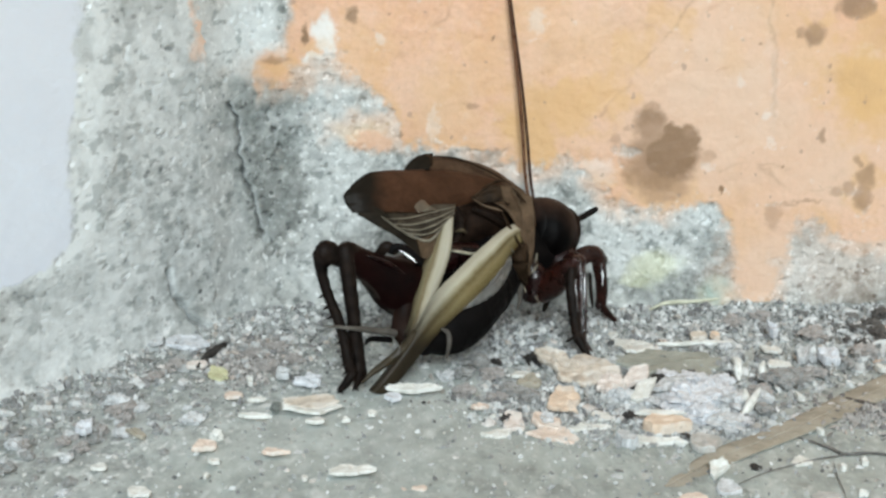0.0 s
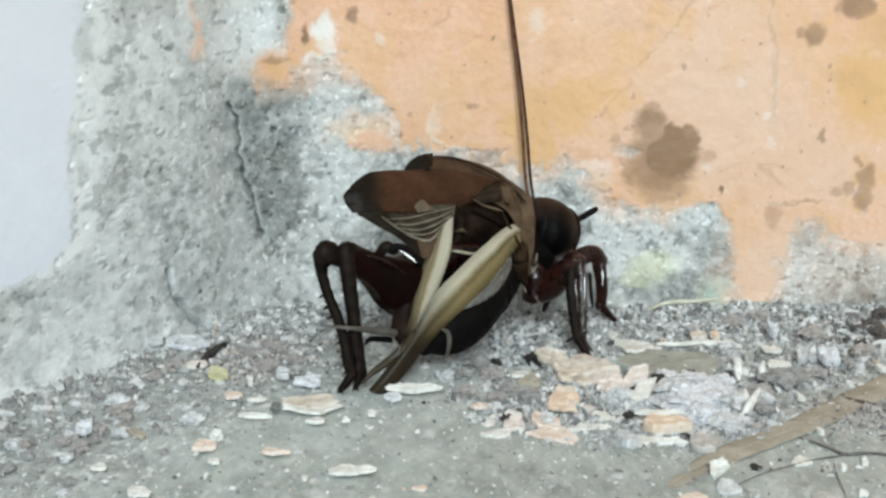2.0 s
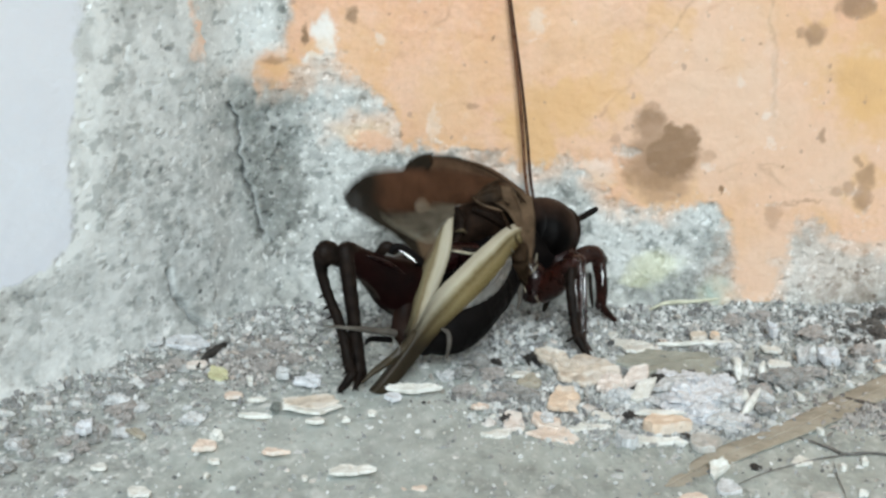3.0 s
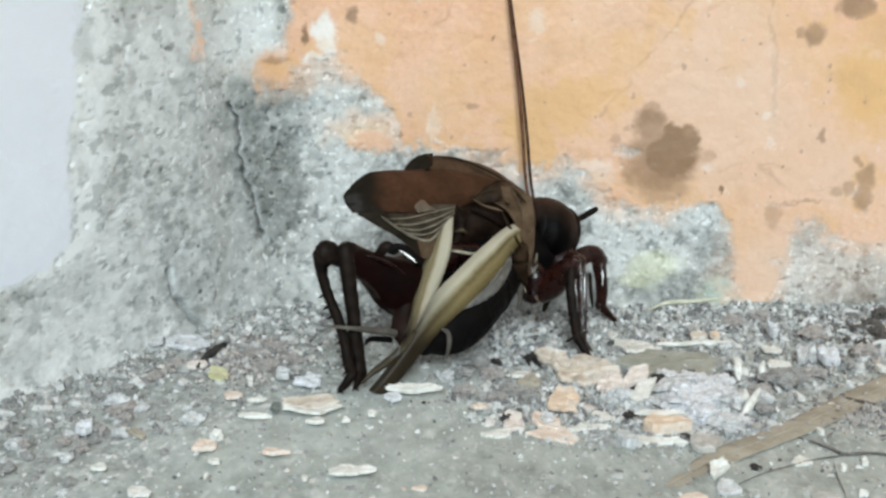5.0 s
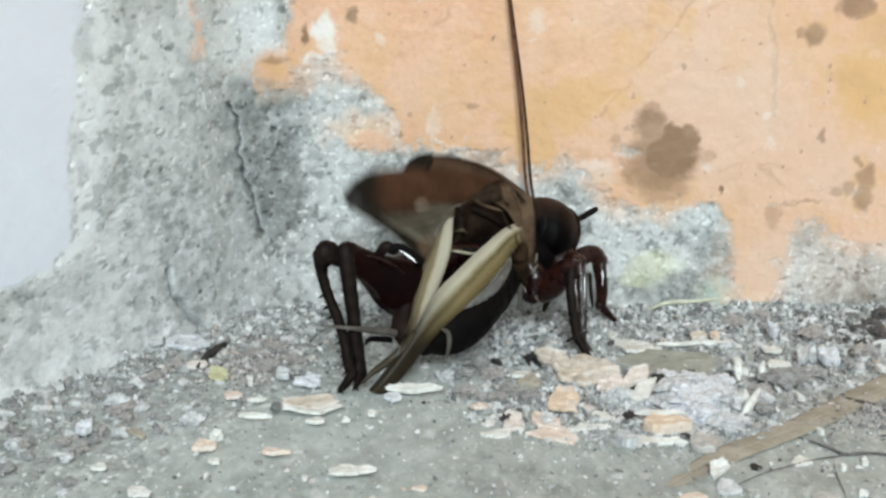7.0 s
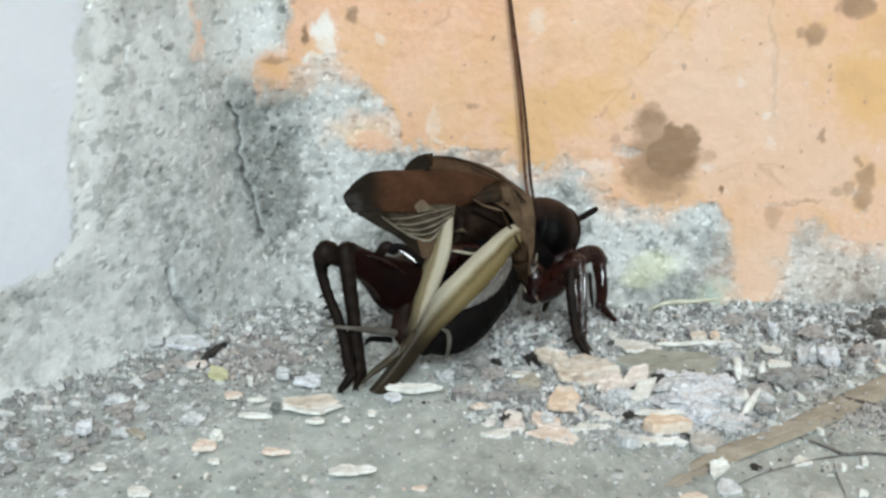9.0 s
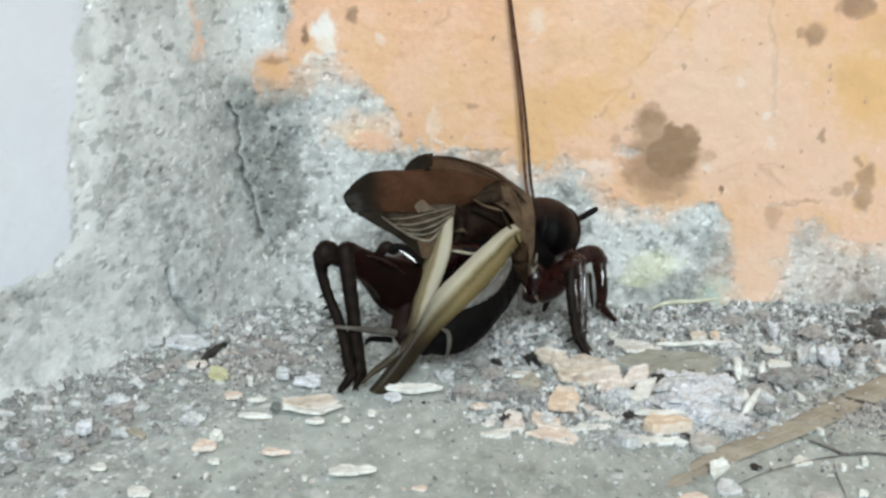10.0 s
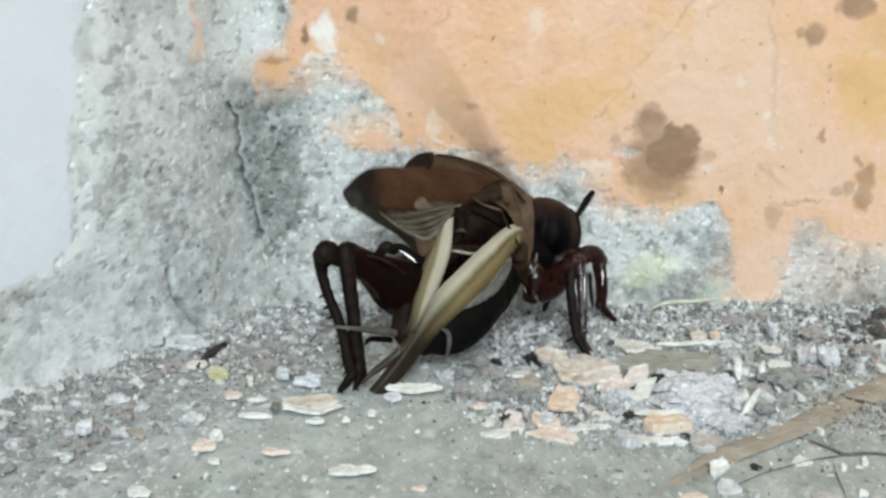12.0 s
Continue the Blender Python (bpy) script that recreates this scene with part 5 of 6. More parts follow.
wing_organ("wing_shoulder", blade([[(2.44, -15, 13.26), (3.47, -14.8, 14.04), (4.69, -14.6, 14.38)], [(2.71, -15.3, 13.13), (3.84, -15.1, 13.57), (4.87, -14.9, 13.82)], [(3.18, -15.3, 12.84), (4.12, -15.3, 12.94), (4.96, -15.2, 13.11)]], 0.08, crumple=0.3), TEGMEN_DARK, "mottled dark brown wing shoulder")
wing_organ("mirror", blade([[(-2.35, -19.7, 13.38), (-1.82, -19.2, 13.79), (-1.46, -18.9, 13.69)], [(-2.17, -19.8, 13.16), (-1.54, -19.4, 13.41), (-1.09, -19, 13.29)], [(-1.99, -19.9, 12.95), (-1.36, -19.4, 12.95), (-0.55, -18.6, 12.94)]], 0.06), MIRROR, "pale clear wing patch")
FAR_PIVOT = (6.7, -8, 12)
far_wing = organ("forewing", blade([[(7.19, -8, 12.5), (4.19, -9, 14.76), (1.49, -11, 15.86), (-0.9, -13, 16.46)], [(6.68, -8.6, 11.86), (3.2, -10, 14.23), (0.76, -12, 15.34), (-1.83, -14, 16.33)],
                                    [(5.91, -9.4, 11.66), (2.69, -11.4, 13.83), (0.05, -13.4, 14.8), (-2.29, -15, 15.4)]], 0.10, crumple=0.2), TEGMEN_FAR, "brown leathery raised forewing", cricket, FAR_PIVOT)
organ("wing_tip", blade([[(-0.85, -12.9, 16.59), (-1.51, -13.3, 16.65), (-2.26, -13.8, 16.49)], [(-0.94, -13.8, 16.2), (-1.97, -14.2, 16.26), (-2.9, -14.5, 16.03)], [(-1.12, -15, 15.64), (-2.15, -15, 15.54), (-3.27, -15, 15.54)]], 0.14, crumple=0.1), TEGMEN_TIP, "sooty black folded wing tip", far_wing, FAR_PIVOT, FAR_PIVOT)
organ("wing_ridge", limb([(-1.51, -13.4, 16.62), (-1.04, -13.6, 16.41), (-0.94, -14.4, 15.92)], [0.1, 0.2, 0.1], sides=10, rough=0.2), TEGMEN_DARK, "", far_wing, FAR_PIVOT, FAR_PIVOT)
organ("vein", limb([(-0.66, -13.2, 16.49), (1.33, -12, 16.02), (3.56, -11, 14.98), (5.83, -9.8, 13.51)], [0.05, 0.10, 0.10, 0.06], sides=8, steps=6), TEGMEN_DARK, "", far_wing, FAR_PIVOT, FAR_PIVOT)


# ---- litter on the floor ----
def ground_at(x, y):
    return float(floor_height(np.array([[x]]), np.array([[y]]))[0, 0])


def flake(x, y, width, depth, mat, label, seed, thick=0.3, turn=0.0, tip=0.0, lean=0.0, name="paint_flake", rough=0.12, jag=0.34):
    """A broken chip: jagged outline of a few straight breaks, rough faces, a little curled, lying at (x, y)."""
    rng = random.Random(seed)
    sides = rng.choice((5, 6, 6, 7))
    corners = []
    for k in range(sides):
        q = 2 * math.pi * (k + rng.uniform(-0.28, 0.28)) / sides
        r = rng.uniform(0.66, 1.22)
        corners.append((math.cos(q) * r * width / 2, math.sin(q) * r * depth / 2))
    bm = bmesh.new()
    outline = []
    for (ax, ay), (bx, by) in zip(corners, corners[1:] + corners[:1]):
        for k in range(5):
            t = (k + 0.3 * rng.random()) / 5
            j = 1 + (0.16 * (rng.random() - 0.5) if k else 0)
            j += jag * noise.noise(Vector((ax + (bx - ax) * t, ay + (by - ay) * t, seed * 2.7)) * 0.8)
            outline.append(((ax + (bx - ax) * t) * j, (ay + (by - ay) * t) * j))
    n = len(outline)
    curl = rng.uniform(0.05, 0.3) * thick
    off = Vector((seed * 3.1, seed * 1.3, 0))
    layers = []
    for grow, h in ((0.90, 0.0), (1.0, 0.2), (0.99, 0.75), (0.93, 1.0), (0.66, 1.0), (0.36, 1.0), (0.12, 1.0)):
        row = []
        for a, b in outline:
            c = Vector((a * grow, b * grow, 0))
            bumps = noise.noise(c * 1.1 + off) + 0.6 * noise.noise(c * 2.7 + off)
            row.append(bm.verts.new((c.x, c.y, h * thick + curl * grow ** 2 + (rough * bumps if h > 0.5 else 0.05 * bumps))))
        layers.append(row)
    for a, b in zip(layers, layers[1:]):
        for k in range(n):
            bm.faces.new((a[k], a[(k + 1) % n], b[(k + 1) % n], b[k]))
    bm.faces.new(layers[0][::-1])
    bm.faces.new(layers[-1])
    m = Matrix.Rotation(radians(turn), 4, "Z") @ Matrix.Rotation(radians(tip), 4, "X") @ Matrix.Rotation(radians(lean), 4, "Y")
    for v in bm.verts:
        v.co = m @ v.co
    low = min(v.co.z for v in bm.verts)
    for v in bm.verts:
        v.co.z -= low
    ob = part(name, bm, mat)
    for f in ob.data.polygons:
        f.use_smooth = False
    ob.location = (x * MM, y * MM, (ground_at(x, y) - 0.10 + (0.30 if wall_gap(x, y) < 32 else 0)) * MM)
    return tagged(ob, label, "paint flake", "flakes on the floor")


def rock(x, y, size, mat, label, seed, squash=0.7, name="plaster_lump", category="plaster lump"):
    """A broken lump with uneven faces."""
    bm = bmesh.new()
    bmesh.ops.create_icosphere(bm, subdivisions=4, radius=1.0)
    off = Vector((seed * 1.7, seed * 0.9, seed * 2.3))
    for v in bm.verts:
        k = 1 + 0.55 * noise.noise(v.co * 1.2 + off) + 0.30 * noise.noise(v.co * 3.1 + off) + 0.22 * noise.noise(v.co * 6 + off) + 0.14 * noise.noise(v.co * 13 + off)
        v.co = Vector((v.co.x * size[0], v.co.y * size[1], v.co.z * size[2] * squash)) * k
    ob = part(name, bm, mat)
    for f in ob.data.polygons:
        f.use_smooth = False
    low = min(v.co.z for v in ob.data.vertices)
    ob.location = (x * MM, y * MM, (ground_at(x, y) - 0.25) * MM - low)
    return tagged(ob, label, category)


def chips(rows, mat, label, seed, thick=0.3):
    """Flat chips: place, width and depth."""
    rng = random.Random(seed)
    for k, (x, y, w, d) in enumerate(rows):
        flake(x, y, w, max(d, 0.8), mat, label, seed + k, thick, rng.uniform(-14, 14), rng.uniform(-2, 3))


chips([(-6.19, -45.04, 3.13, 2.26), (-19.62, -49.37, 1.65, 1.67), (-23.05, -44.48, 1.05, 1.25), (-15.48, -43.22, 0.98, 1.05), (-15.74, -46.05, 0.48, 0.78), (6.51, -22.67, 2.32, 2.11), (3.9, -36.45, 2.25, 1.83), (-5.18, -32.96, 0.91, 1.38),
       (24.53, -42.51, 1.6, 1.89), (15.83, -13.53, 3.53, 4.8), (14.8, -10.33, 1.27, 1.74), (27.82, -15.34, 1.98, 2.34), (27.23, -19.36, 2.38, 2.38), (11.65, -32.55, 1.9, 2.78), (-9.09, -46.49, 0.44, 0.77), (-4.47, -49.99, 0.43, 0.82),
       (-9.24, -34.46, 1.63, 1.35), (-7.1, -34.46, 0.82, 1.08)], CREAM, "off-white chip of limewash lying on the floor", 400, 0.28)
chips([(35.54, -20.87, 1, 1.5), (27.01, -43.91, 0.53, 1.15), (28.76, -42.87, 0.46, 0.94), (27.14, -36.32, 0.48, 1.05), (27.16, -48.95, 0.79, 0.95), (24.18, -19.02, 0.6, 2.05), (27.18, -28.83, 0.38, 2.36), (-15.19, -24.58, 0.62, 1.89)], CREAM, "small white plaster bit on the grit", 430, 0.45)
chips([(-11.73, -41.33, 2.15, 1.44), (-1.43, -48, 1.01, 0.64), (2.8, -31.15, 1.17, 1.28), (15.99, -49.37, 2.15, 1.88), (-15.99, -28.24, 1.71, 1.34)], PEACH, "peach paint chip lying on the floor", 440, 0.3)
chips([(-14.33, -33.24, 3.46, 0.69), (-14.16, -29.13, 1.53, 0.73), (10.69, -35.4, 3.56, 1.2), (4.22, -32.83, 1.49, 0.69), (21.6, -12.97, 6.23, 0.56)], CREAM, "thin white sliver of limewash lying flat", 450, 0.3)
flake(-9.63, -31, 5.7, 3.99, CREAM, "white limewash layer under a tan paint chip", 470, 0.24, -5, 4, jag=0.08)
flake(-9.76, -30.43, 5.39, 3.6, TAN, "tan paint chip with a pale broken edge", 470, 0.16, -5, 4, rough=0.05, jag=0.08).location.z += 0.26 * MM
rock(-12.59, -31.18, (0.3, 0.5, 0.55), DARK_GREEN, "small grey-green stone under a paint chip", 150, 0.9, "pebble", "pebble")
flake(11.13, -22.5, 6.27, 8.45, TAN, "large crumbled tan paint chip", 471, 0.38, -14, 3, rough=0.3)
flake(9, -19.02, 2.39, 5.81, TAN, "crumbled lobe of a tan paint chip", 493, 0.55, 20, 5, rough=0.3)
flake(13.07, -25.82, 2.62, 5.26, PINK, "pale crumbled plaster chip", 494, 0.5, -12, 8, rough=0.3)
flake(9.32, -30, 3.04, 5.22, ORANGE, "orange paint chip with a ragged edge", 485, 0.3, -8, 9, rough=0.15)
flake(5.28, -34.46, 2.28, 3.51, PINK, "pale peach rectangular paint chip", 473, 0.3, 3, 6)
flake(8.11, -37.1, 3.43, 3.62, PEACH, "peach paint chip with a ragged edge", 495, 0.28, -6, 5)
flake(7.57, -34.73, 1.79, 2.96, PEACH, "peach paint chip with a ragged edge", 496, 0.5, 25, 10)
flake(7.52, -34.33, 1.06, 1.76, GREYISH, "lilac-grey plaster chip on a paint chip", 497, 0.4, 8, 6).location.z += 0.5 * MM
flake(15.3, -28.54, 1.88, 3.85, CREAM, "off-white tilted chip of limewash", 475, 0.3, -32, 18)
flake(14.99, -25.2, 1.93, 4.06, PINK, "pale pinkish plaster chip in the rubble", 488, 0.4, -30, 18)
flake(15.64, -36.06, 3.94, 2.37, ORANGE, "thick cream and orange paint slab", 472, 1.0, -9, 4)
flake(15.65, -34.33, 3.59, 1.35, CREAM, "white limewash face on a paint slab", 492, 0.25, -9, 6).location.z += 0.85 * MM
flake(14.91, -38.62, 3.94, 1.13, CREAM, "white broken plaster sliver in the rubble", 498, 0.4, -9, 5)
flake(12.86, -39.12, 1.33, 2.25, GREYISH, "pale grey plaster block in the rubble", 499, 0.8, 10, 4)
flake(18.19, -39.87, 2.49, 2.47, FADED, "dull tan plaster slab in the rubble", 500, 0.6, -4, 6)
flake(18.89, -18.68, 10.59, 7.9, SLAB, "flat smooth olive-grey cement slab", 486, 0.35, -2, 1, rough=0.12, name="cement_slab").location.z -= 0.15 * MM
flake(22.18, -11.09, 2.14, 1.53, TAN, "yellowish paint chip by the wall", 483, 0.4, 0, 8)
flake(23.65, -11.09, 0.97, 1.15, ORANGE, "small orange paint chip by the wall", 501, 0.5, 12, 10)
flake(18.41, -45.04, 1.49, 2.48, CREAM, "off-white tilted chip of limewash", 474, 0.4, -30, 26)
flake(18.53, -47.89, 2.18, 1.93, GREYISH, "pale grey chip beside a white one", 502, 0.3, -14, 10)
flake(24.59, -49.37, 2.29, 1.46, FADED, "faded pinkish paint chip on the floor", 491, 0.25, -6, 2)
flake(-21.81, -14.8, 4.54, 3.08, LILAC, "greyish-pink plaster plate by the corner", 476, 0.4, -10, 7)
flake(-24.23, -15.16, 2.08, 2.17, GREYISH, "narrow pale plaster splinter by the corner", 503, 0.4, -28, 14)
flake(-20.18, -20.37, 2.55, 1.51, PINK, "dull pinkish paint chip by the corner", 477, 0.4, 12, 8)
flake(-17.89, -22.02, 2.07, 3.11, OLIVE, "yellow-green dry leaf scrap", 478, 0.2, 25, 3, rough=0.25, name="leaf_scrap")
flake(-16.54, -40.6, 1.94, 1.46, PEACH, "narrow peach paint chip", 479, 0.4, 24, 6)
rock(-16.11, -37.72, (0.46, 0.5, 0.46), CREAM, "small round white plaster crumb", 140, 0.9, "plaster_crumb", "plaster crumb")
flake(28.71, -10.33, 1.07, 2.12, LILAC, "pale lilac plaster crumb in the rubble", 481, 0.9, 10, 10)
flake(31.83, -18.68, 1.75, 3.09, LILAC, "pale lilac plaster lump in the rubble", 504, 0.8, 10, 14, rough=0.3)
flake(29.83, -17.99, 1.2, 2.77, GREYISH, "grey plaster lump in the rubble", 505, 0.8, -20, 10, rough=0.25)
flake(-25.68, -36.71, 1.28, 2.08, LILAC, "bluish-white plaster crumb on the floor", 506, 0.6, -10, 10, rough=0.25)
flake(-21.82, -37.87, 0.87, 1.79, STRAW, "brown leaf scrap lying by the corner", 482, 0.3, 60, 16)
flake(-2.01, -26.89, 3.64, 1.22, CREAM, "curved white plaster rind", 507, 0.4, -4, 12)
flake(-3.87, -29.13, 1.62, 1.17, LILAC, "pale end of a curved plaster rind", 508, 0.4, 26, 8)
flake(-10.52, -24.58, 2.56, 2.83, LILAC, "crumbly white plaster patch under the foot", 509, 0.4, 0, 6, rough=0.3)
flake(-12.84, -22.67, 1.25, 1.46, GREYISH, "rounded pale plaster chip", 510, 0.6, 0, 10)
flake(6.92, -25.2, 2.63, 2.5, STRAW, "brownish plaster lump under a white chip", 511, 0.5, 6, 4, rough=0.3)


LUMPS = [(17.78, -26.96, 1.5), (18.71, -30.18, 1.9), (20.74, -28.15, 1.7), (21.87, -30.18, 1.3), (17.53, -31.88, 1.3), (18.92, -33.8, 1.4), (20.53, -35.13, 1.2), (19.94, -24.82, 1.2), (22, -24.19, 1.0), (16.17, -29.32, 0.9), (17.7, -23.56, 1.0), (21.86, -34.07, 0.8)]
for k, (x, y, r) in enumerate(LUMPS):
    rock(x, y, (r, r * 1.3, r * 0.62), LILAC if k % 3 else GREYISH, "pale grey crumbled plaster lump", 3 + k)
BROWN_LUMPS = [(26.47, -24.19, 1.3), (24.61, -26.96, 0.9), (28.25, -22.92, 1.0), (29.93, -21.47, 0.9), (5.3, -26.96, 1.0), (4.16, -28.44, 0.8), (6.75, -28.44, 0.9), (3.9, -22.28, 0.9), (33.26, -18.98, 0.9), (35.52, -15.51, 1.1), (23.96, -31.32, 0.8), (1.58, -26.96, 0.8), (2.83, -18.98, 1.0)]
for k, (x, y, r) in enumerate(BROWN_LUMPS):
    rock(x, y, (r, r * 1.3, r * 0.6), DUST if k % 2 else STONE, "brownish-grey cement lump in the rubble", 170 + k, 0.8, "cement_lump", "cement lump")
PEBBLES = [(-12.97, -21.31, 0.5), (24.15, -13.71, 0.6), (12.4, -23.56, 0.6), (1.63, -22.28, 0.8), (0.27, -22.28, 0.7), (13.59, -28.44, 0.9), (12.74, -26.96, 0.6), (30.85, -17.26, 0.6), (-18.38, -34.07, 0.8), (-20.57, -33.39, 0.4), (-21.32, -34.33, 0.35), (-19.32, -30.61, 0.35), (-18.08, -28.88, 0.35), (-24.57, -48.87, 0.4), (-24.73, -30.18, 0.9), (-24.48, -26.96, 0.8), (24.59, -28.44, 0.7)]
for k, (x, y, r) in enumerate(PEBBLES):
    rock(x, y, (r, r, r * 0.8), GREYISH if k % 3 else STONE, "small grey cement pebble", 20 + k, 0.75, "pebble", "pebble")
for k, (x, y, q) in enumerate([(-21.88, -19.82, 0.9), (-14.59, -18.98, 0.9), (-16.38, -15.51, 0.8), (-14.17, -13.71, 0.9), (-12.41, -17.26, 0.8), (-23.4, -23.08, 0.8), (-23.37, -3.97, 0.7), (-24.08, -31.32, 0.9), (26.38, -5.01, 1.0), (28.87, -3.97, 0.9), (32.45, -9.97, 1.1)]):
    rock(x, y, (q, q * 1.5, q * 0.5), DUST, "brownish clot of dust and crumbs", 80 + k, 0.8, "dust_clot", "dust clot")
# dark clods added where the right wall foot lies in shade
for k, (x, y, q) in enumerate([(39.94, -3.97, 0.9), (38.29, -6.43, 0.7), (38.29, -9.58, 0.8), (36.88, -8.02, 0.6), (35.14, -11.11, 0.5), (36.43, -11.86, 0.6), (38.19, -11.86, 0.7)]):
    rock(x, y, (q, q * 1.4, q * 0.7), CREVICE_SHADE, "dark clod standing in for the shaded wall foot", 41 + k, 0.8, "shade_clod", "soil clod")
# crumbs in the rubble are added, near black, for the shade in its gaps
CRUMBS = [(4.39, -18.3, 0.5), (4.22, -20.65, 0.42), (3.7, -22.92, 0.4), (7.77, -17.95, 0.85), (14.95, -24.82, 0.6), (17.13, -24.5, 0.75), (16.93, -3.56, 0.35), (-19.36, -40.69, 0.32), (-27.36, -42.35, 0.35), (-24.58, -46.85, 0.45), (-28.57, -35.13, 0.3), (-19.13, -27.55, 0.35), (-30.49, -36.96, 0.4), (-12.61, -42.58, 0.28),
          (21.11, -43.97, 0.36), (27.35, -27.26, 0.3), (31.06, -27.26, 0.28), (13.7, -32.98, 0.5), (17.38, -37.34, 0.35), (-27.04, -46.2, 0.3), (-25.83, -40.69, 0.3), (-24.62, -37.97, 0.5), (15.33, -5.62, 0.3), (8.36, -26.96, 0.35), (4.62, -33.39, 0.5), (-1.46, -29.17, 0.25), (-25.93, -28.44, 0.45)]
for x, y, q in CRUMBS:
    in_rubble = x > -4
    rock(x, y, (q, q * 1.5, q * 0.8), TWIG_AND_SHADE if in_rubble else STONE, "small dark crumb standing in for a shaded gap" if in_rubble else "small dark cement crumb on the floor", 60 + round(10 * q + 3 * x), 0.8, "shade_crumb" if in_rubble else "cement_crumb", "soil crumb" if in_rubble else "cement crumb")


dark_rng = random.Random(31)
for k in range(26):
    u = dark_rng.random()
    x, y = (1 - u) * (-23.45) + u * (-29.7), (1 - u) * (-31.32) + u * (-41.64)
    q = dark_rng.uniform(0.25, 0.6)
    rock(x + dark_rng.uniform(-1.5, 3.0), y + dark_rng.uniform(-5, 2.0), (q, q * 1.3, q * 0.8), (DUST, STONE, GREYISH)[k % 3], "small cement crumb by the corner", 100 + k, 0.85, "cement_crumb", "cement crumb")


def lying(pts, lift):
    return [(x, y, ground_at(x, y) + lift) for x, y in pts]


for k, (a, b, c) in enumerate((((23.75, -31, 1.61), (22.96, -32, 0.87), (21.82, -33.5, -0.23)), ((25.78, -22, 1.16), (25.54, -22.4, 0.57), (25.68, -22.8, -0.11)), ((23.22, -23.5, 1.77), (23.34, -24, 1.17), (23.35, -24.6, 0.42)), ((22.8, -30, 1.22), (22.8, -30.6, 0.7), (22.35, -31.4, -0.12)))):
    splinter = part("splinter", limb([a, b, c], [0.1, 0.36, 0.15], sides=7, steps=4, rough=0.4, seed=k), CREAM)
    tagged(splinter, "thin white plaster splinter stuck in the rubble", "splinter", "splinters in the rubble")


straw = part("straw", limb(lying([(13.31, -49.18), (16.23, -45.32)], -0.04) + lying([(19.75, -41.17), (23.85, -37.21), (27.82, -32.98), (31.93, -28.15), (36.83, -22.92)], 0.12),
                           [(0.3, 0.03), (0.9, 0.05), (1.3, 0.1), (1.3, 0.12), (1.4, 0.14), (1.55, 0.14), (1.7, 0.14)], sides=14, steps=6, rough=0.03), STRAW)
part("rib", limb(lying([(14.62, -47.5), (19.71, -41.4), (23.8, -37.47), (27.76, -33.25), (31.86, -28.44), (36.74, -23.24)], 0.24), [0.05, 0.08, 0.09, 0.09, 0.09, 0.08], sides=8, steps=5), STRAW, straw)
part("stain", limb(lying([(30.91, -28.44), (32, -29.61), (32.8, -30.18)], 0.27), [(0.15, 0.04), (0.4, 0.05), (0.2, 0.04)], sides=10, steps=5, rough=0.2), THREAD, straw, "dark rotten spot on the straw")
tagged(straw, "flat dry tan straw blade lying on the grit", "straw")
for line, radii, label in (([(31.33, -41.64), (29.54, -41.05), (27.72, -41.29), (27.03, -40.08), (26.14, -38.73), (25.24, -37.72)], [0.07, 0.10, 0.12, 0.11, 0.08, 0.03], "thin dark dry root thread on the floor"),
                           ([(27.47, -41.52), (25.35, -42.35), (23.32, -43.74), (21.08, -45.54), (18.61, -47.92)], [0.08, 0.06, 0.05, 0.04, 0.03], "thin dark dry root thread on the floor"),
                           ([(26.65, -42.58), (26.2, -45.65), (26.04, -47.92), (25.74, -50.41)], [0.03, 0.045, 0.04, 0.02], "short dark dry root thread on the floor")):
    root = part("root", limb(lying(line, 0.16), radii, sides=8, rough=0.5), ROOT)
    tagged(root, label, "root")
twig = part("twig", limb(lying([(-19.89, -20.93), (-19.64, -18.77), (-19.15, -16.2), (-18.53, -14.43)], 0.5), [0.16, 0.3, 0.36, 0.2], sides=9, rough=0.4), TWIG_AND_SHADE)
tagged(twig, "dark brown rotten twig in the corner", "twig")
FIBRE = mineral("dry_fibre", (0.44, 0.44, 0.33), (0.60, 0.60, 0.48), 0.7)
fibre = part("fibre", limb(lying([(18.99, -2.8), (20.77, -1.11), (23.42, -0.89), (25.89, -0.25), (27.13, 0.84)], 0.5), [0.12, 0.2, 0.18, 0.15, 0.06], sides=8, rough=0.4), FIBRE)
tagged(fibre, "yellowish plant fibre along the wall foot", "fibre")


